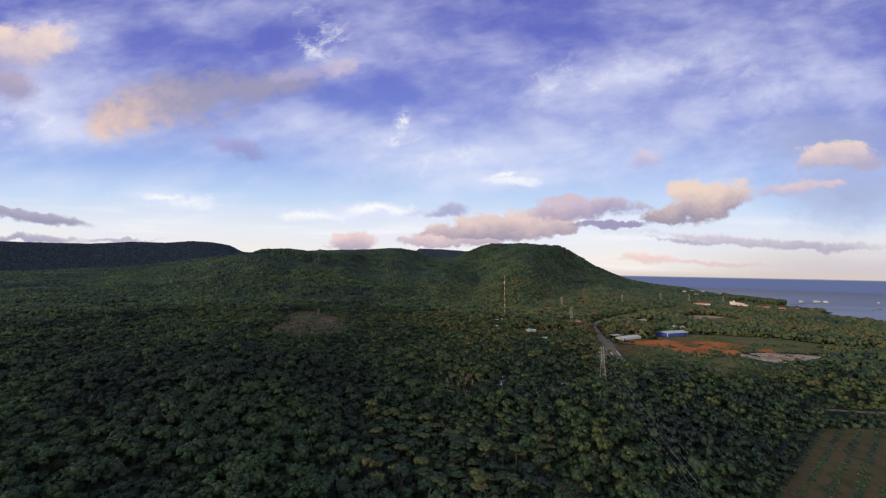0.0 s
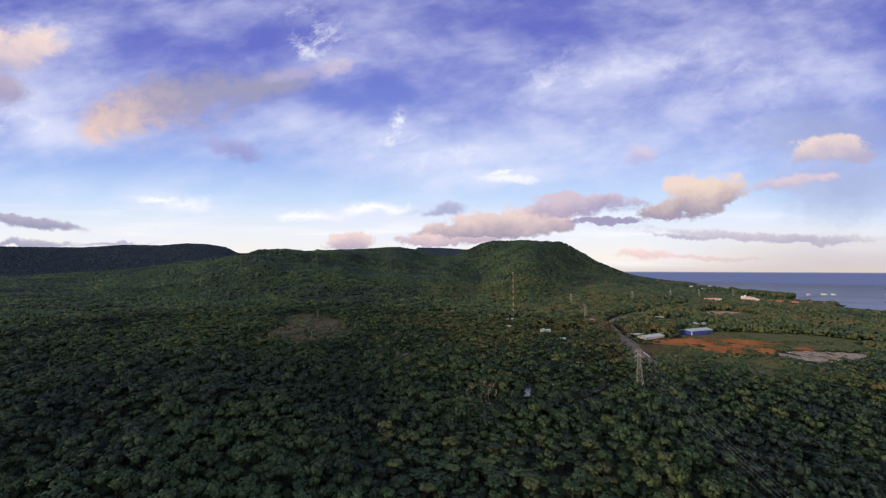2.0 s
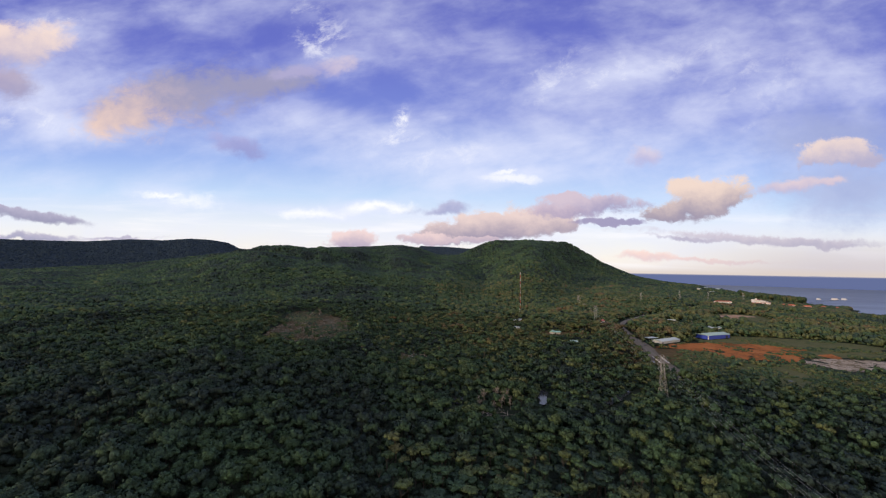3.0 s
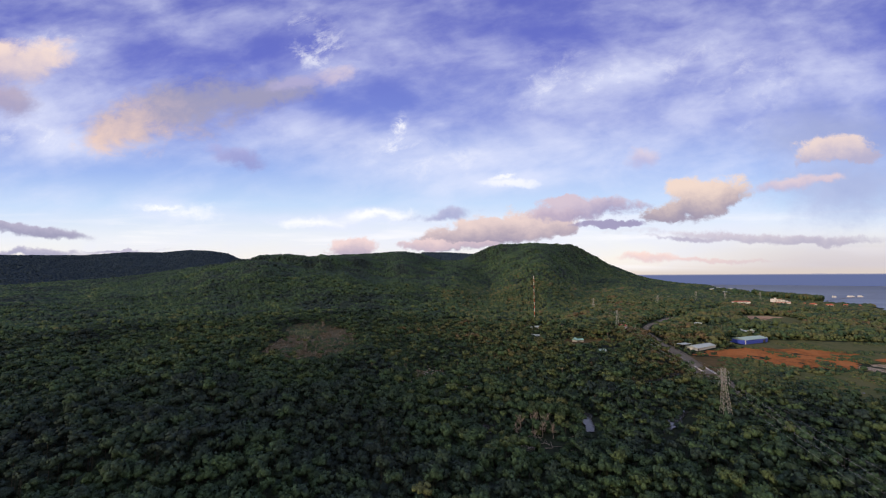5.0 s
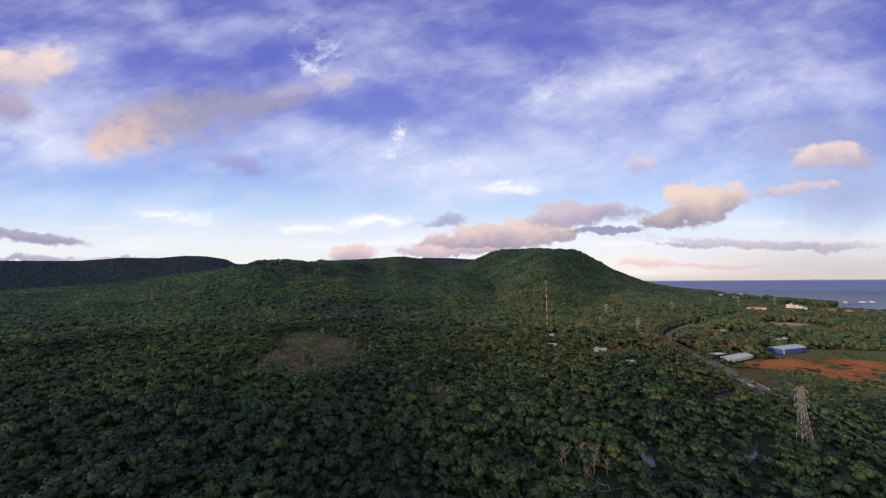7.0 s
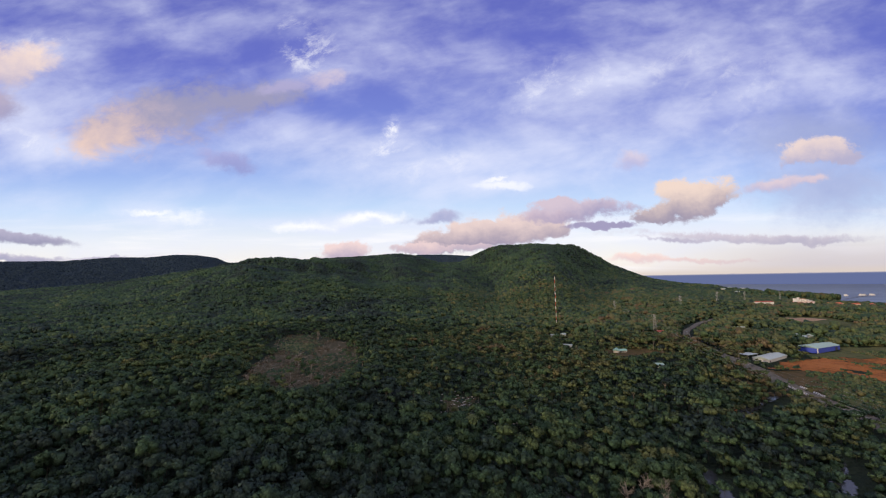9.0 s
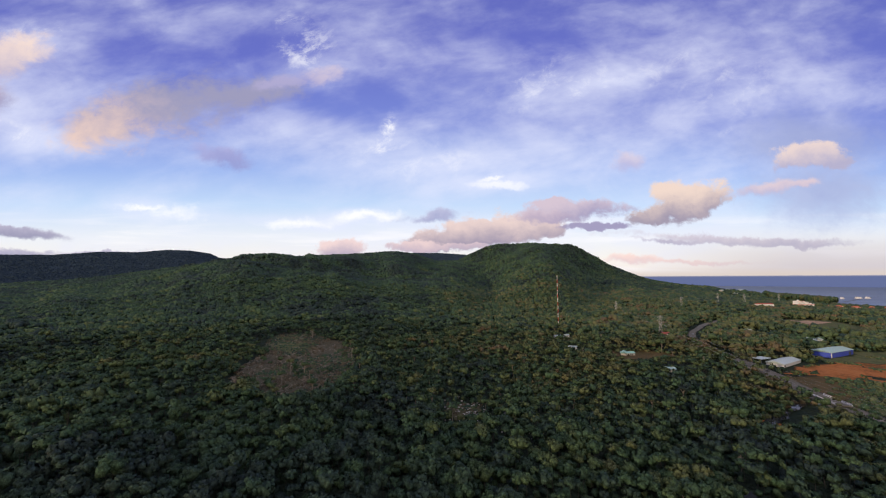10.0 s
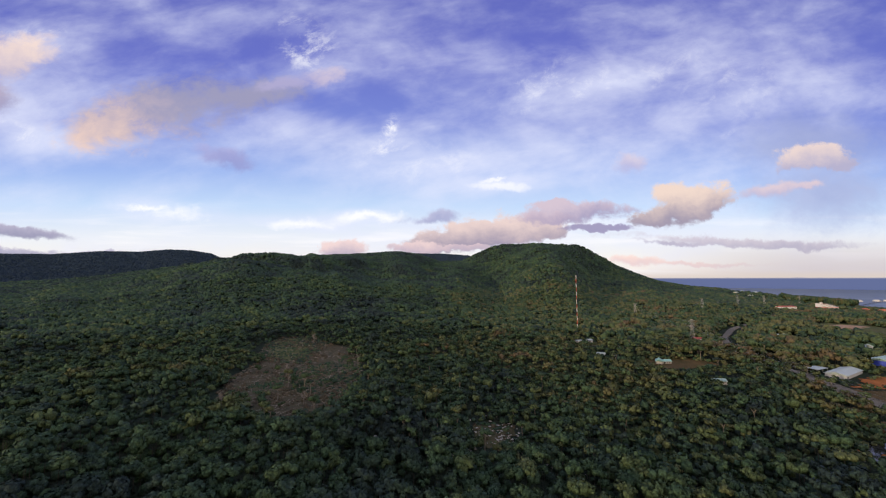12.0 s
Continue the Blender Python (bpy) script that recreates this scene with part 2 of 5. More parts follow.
CLOUDS = [
    ([(1.122, 0.388, 0.272, 0.119, 0), (1.156, 0.239, 0.272, 0.119, 0)], 1.3, 0.7, lin(176, 186, 222), lin(152, 162, 208), 0.85, (1.083, 0.321, -0.78, -3.92)),
    ([(-0.898, 0.427, 0.147, 0.078, 10), (-0.741, 0.478, 0.224, 0.095, 12), (-0.524, 0.518, 0.176, 0.054, 10)], 0.95, 1.15, lin(236, 206, 192), lin(156, 154, 184), 0.95, (-0.875, 0.435, -2.1, -4.2)),
    ([(-0.322, 0.58, 0.077, 0.029, 10), (-0.427, 0.554, 0.096, 0.022, 8)], 0.9, 1.0, lin(212, 198, 214), lin(176, 170, 208), 0.8, (-0.346, 0.577, 6.25, 14.71)),
    ([(-1.205, 0.622, 0.145, 0.062, 16), (-1.275, 0.64, 0.08, 0.056, 0)], 0.7, 0.9, lin(244, 220, 208), lin(184, 176, 202), 0.92, (-1.202, 0.612, 0.0, 9.0)),
    ([(-1.252, 0.509, 0.106, 0.051, -12)], 0.9, 0.9, lin(190, 174, 190), lin(154, 148, 184), 0.85, (-1.252, 0.512, -3.12, 11.76)),
    ([(-0.583, 0.34, 0.09, 0.031, -10)], 0.9, 1.0, lin(176, 174, 218), lin(148, 150, 202), 0.8, (-0.583, 0.348, -3.75, 17.65)),
    ([(0.142, 0.131, 0.192, 0.044, 8), (0.261, 0.148, 0.12, 0.034, 6), (0.015, 0.104, 0.099, 0.024, 2), (0.348, 0.137, 0.051, 0.017, 0)], 0.3, 1.3, lin(232, 208, 202), lin(152, 142, 166), 0.96, (0.142, 0.127, -1.04, 15.69)),
    ([(-0.24, 0.083, 0.067, 0.027, 8), (-0.048, 0.09, 0.064, 0.017, 2), (0.078, 0.088, 0.096, 0.01, 0)], 0.3, 1.3, lin(238, 212, 210), lin(180, 166, 188), 0.95, (-0.221, 0.083, -1.04, 26.14)),
    ([(0.405, 0.188, 0.168, 0.027, 2), (0.35, 0.208, 0.072, 0.015, 0), (0.468, 0.144, 0.096, 0.01, -2)], 0.45, 1.3, lin(212, 192, 204), lin(154, 146, 182), 0.92, (0.405, 0.185, -1.88, 22.88)),
    ([(0.743, 0.215, 0.136, 0.046, 16), (0.707, 0.238, 0.067, 0.036, 0), (0.645, 0.176, 0.088, 0.02, 12)], 0.28, 1.15, lin(238, 214, 200), lin(158, 148, 168), 0.97, (0.727, 0.212, -2.43, 14.71)),
    ([(0.996, 0.255, 0.125, 0.02, 6), (1.094, 0.264, 0.054, 0.014, 6)], 0.9, 1.0, lin(232, 206, 206), lin(188, 178, 206), 0.75, (0.996, 0.255, 0.0, 29.41)),
    ([(1.119, 0.358, 0.099, 0.034, 8), (1.068, 0.336, 0.072, 0.022, 20), (1.198, 0.335, 0.048, 0.024, -10)], 0.35, 1.2, lin(236, 214, 206), lin(180, 174, 200), 0.9, (1.118, 0.348, -3.85, 19.61)),
    ([(0.572, 0.336, 0.054, 0.032, 10)], 1.0, 1.0, lin(224, 208, 218), lin(184, 180, 216), 0.75, (0.572, 0.336, 0.0, 22.88)),
    ([(0.904, 0.109, 0.368, 0.014, -2), (1.03, 0.097, 0.208, 0.01, -2), (0.696, 0.106, 0.128, 0.008, 0)], 0.8, 1.0, lin(204, 194, 208), lin(164, 160, 190), 0.88, (0.903, 0.106, 0.0, 41.18)),
    ([(-1.132, 0.127, 0.168, 0.015, -4), (-1.227, 0.139, 0.064, 0.012, 0)], 0.7, 0.9, lin(176, 170, 194), lin(140, 138, 170), 0.92, (-1.132, 0.127, 1.88, 39.22)),
    ([(-1.126, 0.07, 0.16, 0.012, 0), (-0.878, 0.078, 0.128, 0.007, 0)], 0.8, 0.9, lin(180, 174, 198), lin(144, 144, 180), 0.85, (-1.126, 0.07, 1.88, 50.42)),
    ([(-0.001, 0.177, 0.106, 0.017, 6)], 1.0, 1.3, lin(190, 188, 216), lin(146, 150, 194), 0.85, (-0.001, 0.177, -2.84, 29.41)),
    ([(0.582, 0.045, 0.096, 0.014, 0), (0.756, 0.043, 0.192, 0.008, 0)], 0.9, 1.0, lin(250, 216, 206), lin(226, 200, 204), 0.85, (0.661, 0.045, 0.0, 36.76)),
    ([(-0.698, 0.188, 0.096, 0.024, -10), (-0.778, 0.204, 0.128, 0.008, 0)], 1.7, 1.5, lin(254, 254, 254), lin(248, 249, 253), 0.9, (-0.698, 0.188, 0.0, 24.51)),
    ([(-0.349, 0.157, 0.144, 0.015, 2), (-0.175, 0.174, 0.128, 0.017, 3)], 1.6, 1.5, lin(254, 254, 254), lin(250, 250, 253), 0.92, (-0.286, 0.165, 0.0, 29.41)),
    ([(0.199, 0.261, 0.096, 0.012, -3), (0.175, 0.277, 0.048, 0.007, 10)], 1.2, 1.3, lin(250, 250, 254), lin(240, 242, 252), 0.8, (0.199, 0.261, 0.0, 42.02)),
]
build_sky()

# ---- lie of the land ----
CX, CY = -43.0, 119.0


def smooth(lo, hi, x):
    k = np.clip((np.asarray(x, float) - lo) / (hi - lo), 0, 1)
    return k * k * (3 - 2 * k)


TABLE = np.random.default_rng(5).random((256, 256))


def bumps(x, y, size, octaves=4):
    """Smooth random relief between about -1 and 1, with features of that size."""
    total, amp, norm = np.zeros(np.shape(x)), 1.0, 0.0
    for k in range(octaves):
        px, py = np.asarray(x, float) / size + 37.3 * k, np.asarray(y, float) / size + 11.7 * k
        ix, iy = np.floor(px).astype(int), np.floor(py).astype(int)
        fx, fy = px - ix, py - iy
        fx, fy = fx * fx * (3 - 2 * fx), fy * fy * (3 - 2 * fy)
        t = lambda a, b: TABLE[a % 256, b % 256]
        total += amp * ((t(ix, iy) * (1 - fx) + t(ix + 1, iy) * fx) * (1 - fy) + (t(ix, iy + 1) * (1 - fx) + t(ix + 1, iy + 1) * fx) * fy - 0.5) * 2
        norm, amp, size = norm + amp, amp * 0.5, size * 0.5
    return total / norm


COAST = [(1050, -4800), (1060, 600), (1106, 898), (1114, 974), (1142, 1081), (1235, 1150), (1313, 1207), (1245, 1252), (1195, 1330), (1220, 1400), (1300, 1432), (1400, 1455), (1418, 1480), (1392, 1540), (1400, 1760), (1560, 2060), (1720, 2600), (1500, 3000), (1550, 4800)]


def shore(x, y):
    """Metres inland of the coast line, negative at sea."""
    x, y = np.asarray(x, float), np.asarray(y, float)
    line = np.interp(y, [p[1] for p in COAST], [p[0] for p in COAST])
    return (line - x) * 0.8


# rise of the near ridge and of the far one above the eye, by bearing from the middle of the flight
NEAR_RIDGE = [(-60, -1.2), (-50, -0.75), (-42, 0), (-37, 0.88), (-29.3, 2.15), (-25, 2.35), (-22, 2.7), (-20, 3.05), (-15.8, 3.3), (-11.6, 3.6), (-5.9, 3.95), (-3.2, 3.6), (0, 2.5), (3.5, 2.6), (5.4, 3.6), (7.2, 4.4), (8.3, 4.8), (9.4, 5.0), (14, 5.05), (20.0, 4.7), (20.8, 4.4), (21.6, 3.95), (23, 3.1), (25.2, 1.6), (27.4, 0.6), (29.8, -0.4), (33.3, -1.1), (37, -1.45), (39, -2.2), (41, -3)]
FAR_RIDGE = [(-75, 1.2), (-60, 2.0), (-50.6, 2.3), (-45, 2.5), (-41.3, 3.0), (-38, 3.1), (-35.2, 3.5), (-33, 3.5), (-30.8, 3.2), (-29.3, 2.4), (-26, 1.0), (-6, 2), (-3, 3.8), (1, 3.75), (5, 3.5), (9, 2), (14, -2)]


def height(x, y):
    x, y = np.asarray(x, float), np.asarray(y, float)
    plain = 4 + np.clip(0.02 * (y - 350), -3, 18) + 18 * smooth(20, -260, x) * smooth(1700, 900, np.hypot(x, y))
    plain = plain + 0.8 * bumps(x, y, 90, 2)
    s = shore(x, y)
    plain = np.where(s < 600, np.minimum(plain, 0.5 + 0.08 * np.clip(s, -60, 150) + 0.025 * np.maximum(s - 150, 0)), plain)
    r = np.hypot(x - CX, y - CY)
    az = np.degrees(np.arctan2(x - CX, y - CY))
    top = 99 + 2250 * np.tan(np.radians(np.interp(az, [p[0] for p in NEAR_RIDGE], [p[1] for p in NEAR_RIDGE], -2, -3)))
    # spurs and gullies run down from the ridges; one spur stands out under the mesa
    k = np.clip((r - 800) / 1450, 0, 1)
    spur = 310 * bumps(az * 100, r * 0.12, 900, 2) + 170 * bumps(az * 100 + 300, r * 0.2, 330, 2)
    spur = spur * smooth(3, -3, az) + (-260 * np.exp(-((az - 15.5) / 3.6) ** 2) + 340 * np.exp(-((az - 22) / 3.0) ** 2) + 270 * np.exp(-((az - 6.0) / 3.0) ** 2) + 60 * bumps(az * 100, r * 0.3, 260, 2)) * smooth(-2, 4, az) * smooth(34, 27, az)
    k = np.clip((r - 800 - spur * 4 * k * (1 - k)) / 1450, 0, 1)
    mesa = smooth(3, 8, az)
    rise = np.where(k < 1, k ** (1.15 + 0.9 * mesa), 1) * np.clip(1 - (r - 2250) / 3500, 0, 1)
    near = plain + np.maximum(top - plain, 0) * rise
    near = near + (3 * np.exp(-((x - 1320) / 120) ** 2 - ((y - 1545) / 55) ** 2) + 25 * np.exp(-((x - 1165) / 95) ** 2 - ((y - 1600) / 70) ** 2)) * smooth(0, 60, s)
    hilly = smooth(20, 120, near - plain)
    near = near + hilly * ((58 * bumps(x, y, 380, 5) + 22 * bumps(x + 900, y, 170, 3)) * (1 - smooth(1700, 2150, r)) + (4 - 2.5 * mesa) * bumps(x, y, 110, 3))
    ftop = 99 + 4300 * np.tan(np.radians(np.interp(az, [p[0] for p in FAR_RIDGE], [p[1] for p in FAR_RIDGE], -2, -3)))
    far = plain + np.maximum(ftop - plain, 0) * smooth(2700, 4300, r)
    h = np.maximum(near, far)
    return np.where(s < 150, np.minimum(h, 0.5 + np.where(s > 0, 0.4, 0.1) * s), h)


def inside(poly, x, y):
    x, y = np.asarray(x, float), np.asarray(y, float)
    hit = np.zeros(x.shape, bool)
    for (ax, ay), (bx, by) in zip(poly, poly[1:] + poly[:1]):
        if ay != by:
            hit ^= ((ay > y) != (by > y)) & (x < (bx - ax) * (y - ay) / (by - ay) + ax)
    return hit


def away(line, x, y):
    """Distance from an open line."""
    best = np.full(np.shape(x), 1e9)
    for (ax, ay), (bx, by) in zip(line, line[1:]):
        dx, dy = bx - ax, by - ay
        k = np.clip(((x - ax) * dx + (y - ay) * dy) / (dx * dx + dy * dy), 0, 1)
        best = np.minimum(best, np.hypot(x - ax - k * dx, y - ay - k * dy))
    return best


def mesh_from(name, verts, faces, materials, index=None, tint=None, smooth_shade=False, normals=None):
    """A mesh from numpy arrays; faces all have the same number of corners."""
    me = bpy.data.meshes.new(name)
    verts, faces = np.asarray(verts, np.float32), np.asarray(faces, np.int32)
    n, m = faces.shape
    me.vertices.add(len(verts))
    me.vertices.foreach_set("co", verts.ravel())
    me.loops.add(n * m)
    me.loops.foreach_set("vertex_index", faces.ravel())
    me.polygons.add(n)
    me.polygons.foreach_set("loop_start", np.arange(0, n * m, m, dtype=np.int32))
    for mat in materials:
        me.materials.append(mat)
    if index is not None:
        me.polygons.foreach_set("material_index", np.asarray(index, np.int32))
    me.polygons.foreach_set("use_smooth", np.full(n, smooth_shade))
    if tint is not None:
        me.attributes.new("tint", "FLOAT", "POINT").data.foreach_set("value", np.asarray(tint, np.float32))
    me.update(calc_edges=True)
    if normals is not None:
        me.normals_split_custom_set_from_vertices(np.asarray(normals, np.float32))
    return me


# ---- materials ----
def material(name):
    m = bpy.data.materials.new(name)
    m.use_nodes = True
    g = Graph(m.node_tree)
    shader = g.put("ShaderNodeBsdfPrincipled")
    g.put("ShaderNodeOutputMaterial", {0: shader.outputs[0]})
    return m, g, shader.inputs


def place(g):
    return g.put("ShaderNodeNewGeometry").outputs["Position"]


def plain_material(name, colour, rough=0.6, metal=0.0, vary=0.15, scale=1.5, bump=0.0):
    """Paint, metal or wood with mottling at two scales."""
    m, g, s = material(name)
    p = place(g)
    n = g.add(g.mul(g.noise(p, scale, 4.0), 0.6), g.mul(g.noise(p, scale * 9, 3.0), 0.4))
    k = g.step(n, 0.3, 0.7)
    g.link(g.mix(k, tuple(c * (1 - vary) for c in colour), tuple(min(1, c * (1 + vary)) for c in colour)), s["Base Color"])
    g.link(g.add(rough - 0.08, g.mul(k, 0.16)), s["Roughness"])
    s["Metallic"].default_value = metal
    if bump:
        g.link(g.put("ShaderNodeBump", {"Height": n, "Strength": bump, "Distance": 0.3}).outputs[0], s["Normal"])
    return m


def foliage_material(name, stops, gloss=0.6):
    m, g, s = material(name)
    p = place(g)
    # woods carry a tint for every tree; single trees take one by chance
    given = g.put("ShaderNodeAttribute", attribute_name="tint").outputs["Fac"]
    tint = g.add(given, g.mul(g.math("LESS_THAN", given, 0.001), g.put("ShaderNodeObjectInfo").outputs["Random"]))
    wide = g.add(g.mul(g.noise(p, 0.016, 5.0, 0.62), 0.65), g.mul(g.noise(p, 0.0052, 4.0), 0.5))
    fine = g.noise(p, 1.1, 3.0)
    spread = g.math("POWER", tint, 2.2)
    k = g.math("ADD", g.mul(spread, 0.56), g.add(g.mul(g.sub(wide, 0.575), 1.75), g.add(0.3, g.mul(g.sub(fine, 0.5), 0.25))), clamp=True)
    grain = g.noise(p, 2.6, 4.0, 0.65)
    tuft = g.noise(p, 0.62, 4.0, 0.7)
    shade = g.mul(g.add(0.5, g.mul(g.step(grain, 0.34, 0.7), 0.85)), g.add(0.68, g.mul(g.step(tuft, 0.34, 0.66), 0.66)))
    g.link(g.put("ShaderNodeVectorMath", {0: g.ramp(k, stops), 1: g.vec(shade, shade, shade)}, operation="MULTIPLY").outputs[0], s["Base Color"])
    s["Roughness"].default_value = gloss
    s["Specular IOR Level"].default_value = 0.08
    g.link(g.put("ShaderNodeBump", {"Height": g.add(g.mul(grain, 0.5), tuft), "Strength": 0.5, "Distance": 0.9}).outputs[0], s["Normal"])
    return m


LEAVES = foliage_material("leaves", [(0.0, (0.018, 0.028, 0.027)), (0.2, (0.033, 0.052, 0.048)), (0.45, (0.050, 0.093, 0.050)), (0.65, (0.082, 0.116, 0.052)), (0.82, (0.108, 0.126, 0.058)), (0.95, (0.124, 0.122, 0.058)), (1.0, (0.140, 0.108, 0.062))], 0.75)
BARK = plain_material("bark", (0.045, 0.042, 0.034), 0.85, vary=0.4, scale=0.8)
PALE_BARK = plain_material("pale_bark", (0.16, 0.14, 0.11), 0.85, vary=0.3, scale=0.8)
DEADWOOD = plain_material("dead_wood", (0.19, 0.165, 0.145), 0.85, vary=0.3, scale=0.8)


def ground_material(name, stops):
    m, g, s = material(name)
    p = place(g)
    a, b = g.noise(p, 0.02, 5.0), g.noise(p, 0.5, 5.0)
    k = g.add(g.mul(a, 0.5), g.mul(b, 0.5))
    g.link(g.ramp(k, stops), s["Base Color"])
    s["Roughness"].default_value, s["Specular IOR Level"].default_value = 0.95, 0.04
    hills = g.noise(p, 0.11, 4.0, 0.7)
    g.link(g.put("ShaderNodeBump", {"Height": hills, "Strength": 1.0, "Distance": 8.0}).outputs[0], s["Normal"])
    return m


GROUND = ground_material("forest_floor", [(0.25, (0.018, 0.028, 0.021)), (0.45, (0.026, 0.038, 0.026)), (0.6, (0.034, 0.045, 0.029)), (0.75, (0.046, 0.047, 0.030))])
# woods colour shifted to blue, which paints in the haze of distance
HAZY_FAR_WOODS = ground_material("hazy_far_woods", [(0.3, (0.024, 0.040, 0.060)), (0.45, (0.030, 0.048, 0.068)), (0.55, (0.036, 0.056, 0.074)), (0.7, (0.044, 0.062, 0.076))])


def earth_material(name, stops, scale=0.05, rough=0.9):
    m, g, s = material(name)
    p = place(g)
    n = g.add(g.mul(g.noise(p, scale, 6.0, 0.62, 0.6), 0.65), g.mul(g.noise(p, scale * 12, 4.0), 0.35))
    g.link(g.ramp(n, stops), s["Base Color"])
    s["Roughness"].default_value, s["Specular IOR Level"].default_value = rough, 0.08
    g.link(g.put("ShaderNodeBump", {"Height": n, "Strength": 0.7, "Distance": 2.0}).outputs[0], s["Normal"])
    return m


RED_EARTH = earth_material("red_earth", [(0.3, (0.05, 0.048, 0.015)), (0.4, (0.14, 0.066, 0.020)), (0.48, (0.31, 0.108, 0.030)), (0.58, (0.38, 0.145, 0.046)), (0.7, (0.22, 0.12, 0.05))])
PALE_SAND = earth_material("pale_sand", [(0.34, (0.045, 0.055, 0.025)), (0.44, (0.17, 0.13, 0.08)), (0.51, (0.42, 0.37, 0.29)), (0.58, (0.19, 0.14, 0.09)), (0.68, (0.08, 0.075, 0.04))], 0.08)
PINK_SAND = earth_material("orange_sand", [(0.3, (0.10, 0.085, 0.045)), (0.42, (0.26, 0.165, 0.095)), (0.55, (0.42, 0.29, 0.19)), (0.68, (0.24, 0.15, 0.085))], 0.06)
BROWN_EARTH = earth_material("brown_earth", [(0.28, (0.028, 0.040, 0.014)), (0.43, (0.054, 0.052, 0.022)), (0.56, (0.088, 0.076, 0.040)), (0.68, (0.046, 0.054, 0.018))], 0.12)
CUT_GROUND = earth_material("cut_ground", [(0.28, (0.030, 0.036, 0.022)), (0.42, (0.060, 0.058, 0.034)), (0.54, (0.100, 0.088, 0.056)), (0.64, (0.064, 0.062, 0.036)), (0.78, (0.040, 0.046, 0.026))], 0.17)
ROUGH_EARTH = earth_material("rough_brown_grass", [(0.3, (0.038, 0.045, 0.015)), (0.45, (0.085, 0.066, 0.028)), (0.58, (0.13, 0.086, 0.040)), (0.72, (0.050, 0.056, 0.018))], 0.12)
DRY_BRUSH = foliage_material("dry_brush", [(0.0, (0.045, 0.042, 0.026)), (0.35, (0.085, 0.070, 0.045)), (0.7, (0.14, 0.115, 0.08)), (1.0, (0.19, 0.16, 0.12))], 0.85)
GRASS = earth_material("rough_grass", [(0.3, (0.040, 0.060, 0.022)), (0.44, (0.072, 0.090, 0.034)), (0.54, (0.116, 0.114, 0.050)), (0.64, (0.066, 0.084, 0.030)), (0.75, (0.135, 0.108, 0.054))], 0.09)
DUST = earth_material("dusty_verge", [(0.3, (0.06, 0.060, 0.035)), (0.5, (0.15, 0.132, 0.100)), (0.7, (0.24, 0.205, 0.160))], 0.1)
ASPHALT = earth_material("worn_asphalt", [(0.3, (0.12, 0.108, 0.082)), (0.5, (0.17, 0.155, 0.12)), (0.7, (0.23, 0.20, 0.15))], 0.15, 0.8)


def water_material(name, colour, scale, strength, rough):
    m, g, s = material(name)
    p = place(g)
    # darker with distance from the origin, drawn-out patches of wind
    reach = g.step(g.put("ShaderNodeVectorMath", {0: p}, operation="LENGTH").outputs["Value"], 1700.0, 4600.0)
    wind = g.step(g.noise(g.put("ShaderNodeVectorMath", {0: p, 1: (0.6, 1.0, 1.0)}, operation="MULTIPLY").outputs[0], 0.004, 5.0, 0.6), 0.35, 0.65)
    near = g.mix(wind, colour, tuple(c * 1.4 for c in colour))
    g.link(g.mix(reach, near, tuple(c * 0.66 for c in colour)), s["Base Color"])
    s["Roughness"].default_value, s["IOR"].default_value = rough, 1.33
    s["Specular IOR Level"].default_value = 0.1 if rough > 0.3 else 0.5
    n = g.noise(g.put("ShaderNodeVectorMath", {0: p, 1: (1.0, 1.8, 1.0)}, operation="MULTIPLY").outputs[0], scale, 4.0, 0.6)
    g.link(g.put("ShaderNodeBump", {"Height": n, "Strength": strength, "Distance": 1.0}).outputs[0], s["Normal"])
    return m


# sea's pale base colour stands in for reflected sky; its gloss is low
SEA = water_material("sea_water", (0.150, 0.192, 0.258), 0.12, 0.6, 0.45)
POND = water_material("still_water", (0.03, 0.032, 0.033), 0.6, 0.05, 0.06)

# ---- ground and water ----
def ground_sheet():
    az = np.concatenate([np.arange(-180, -70, 5.0), np.arange(-70, 70, 0.6), np.arange(70, 180, 5.0)])
    radii = np.concatenate([[0.0], np.geomspace(12, 2000, 190), np.linspace(2015, 2600, 40), np.linspace(2660, 4840, 45)])
    A, R = np.meshgrid(np.radians(az), radii, indexing="ij")
    X, Y = CX + R * np.sin(A), CY + R * np.cos(A)
    Z = height(X, Y)
    na, nr = A.shape
    i, j = np.meshgrid(np.arange(na), np.arange(nr - 1), indexing="ij")
    k = (i + 1) % na
    faces = np.stack([i * nr + j, i * nr + j + 1, k * nr + j + 1, k * nr + j], -1).reshape(-1, 4)
    faces = faces[:, ::-1]
    verts = np.stack([X, Y, Z], -1).reshape(-1, 3)
    # ground this far out takes the colour with haze in it
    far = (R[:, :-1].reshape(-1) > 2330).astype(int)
    return tagged(new("ground", mesh_from("ground", verts, faces, [GROUND, HAZY_FAR_WOODS], far, smooth_shade=True)), "dark wooded plain rising to flat-topped hills", "ground", kind="structure")


ground_sheet()


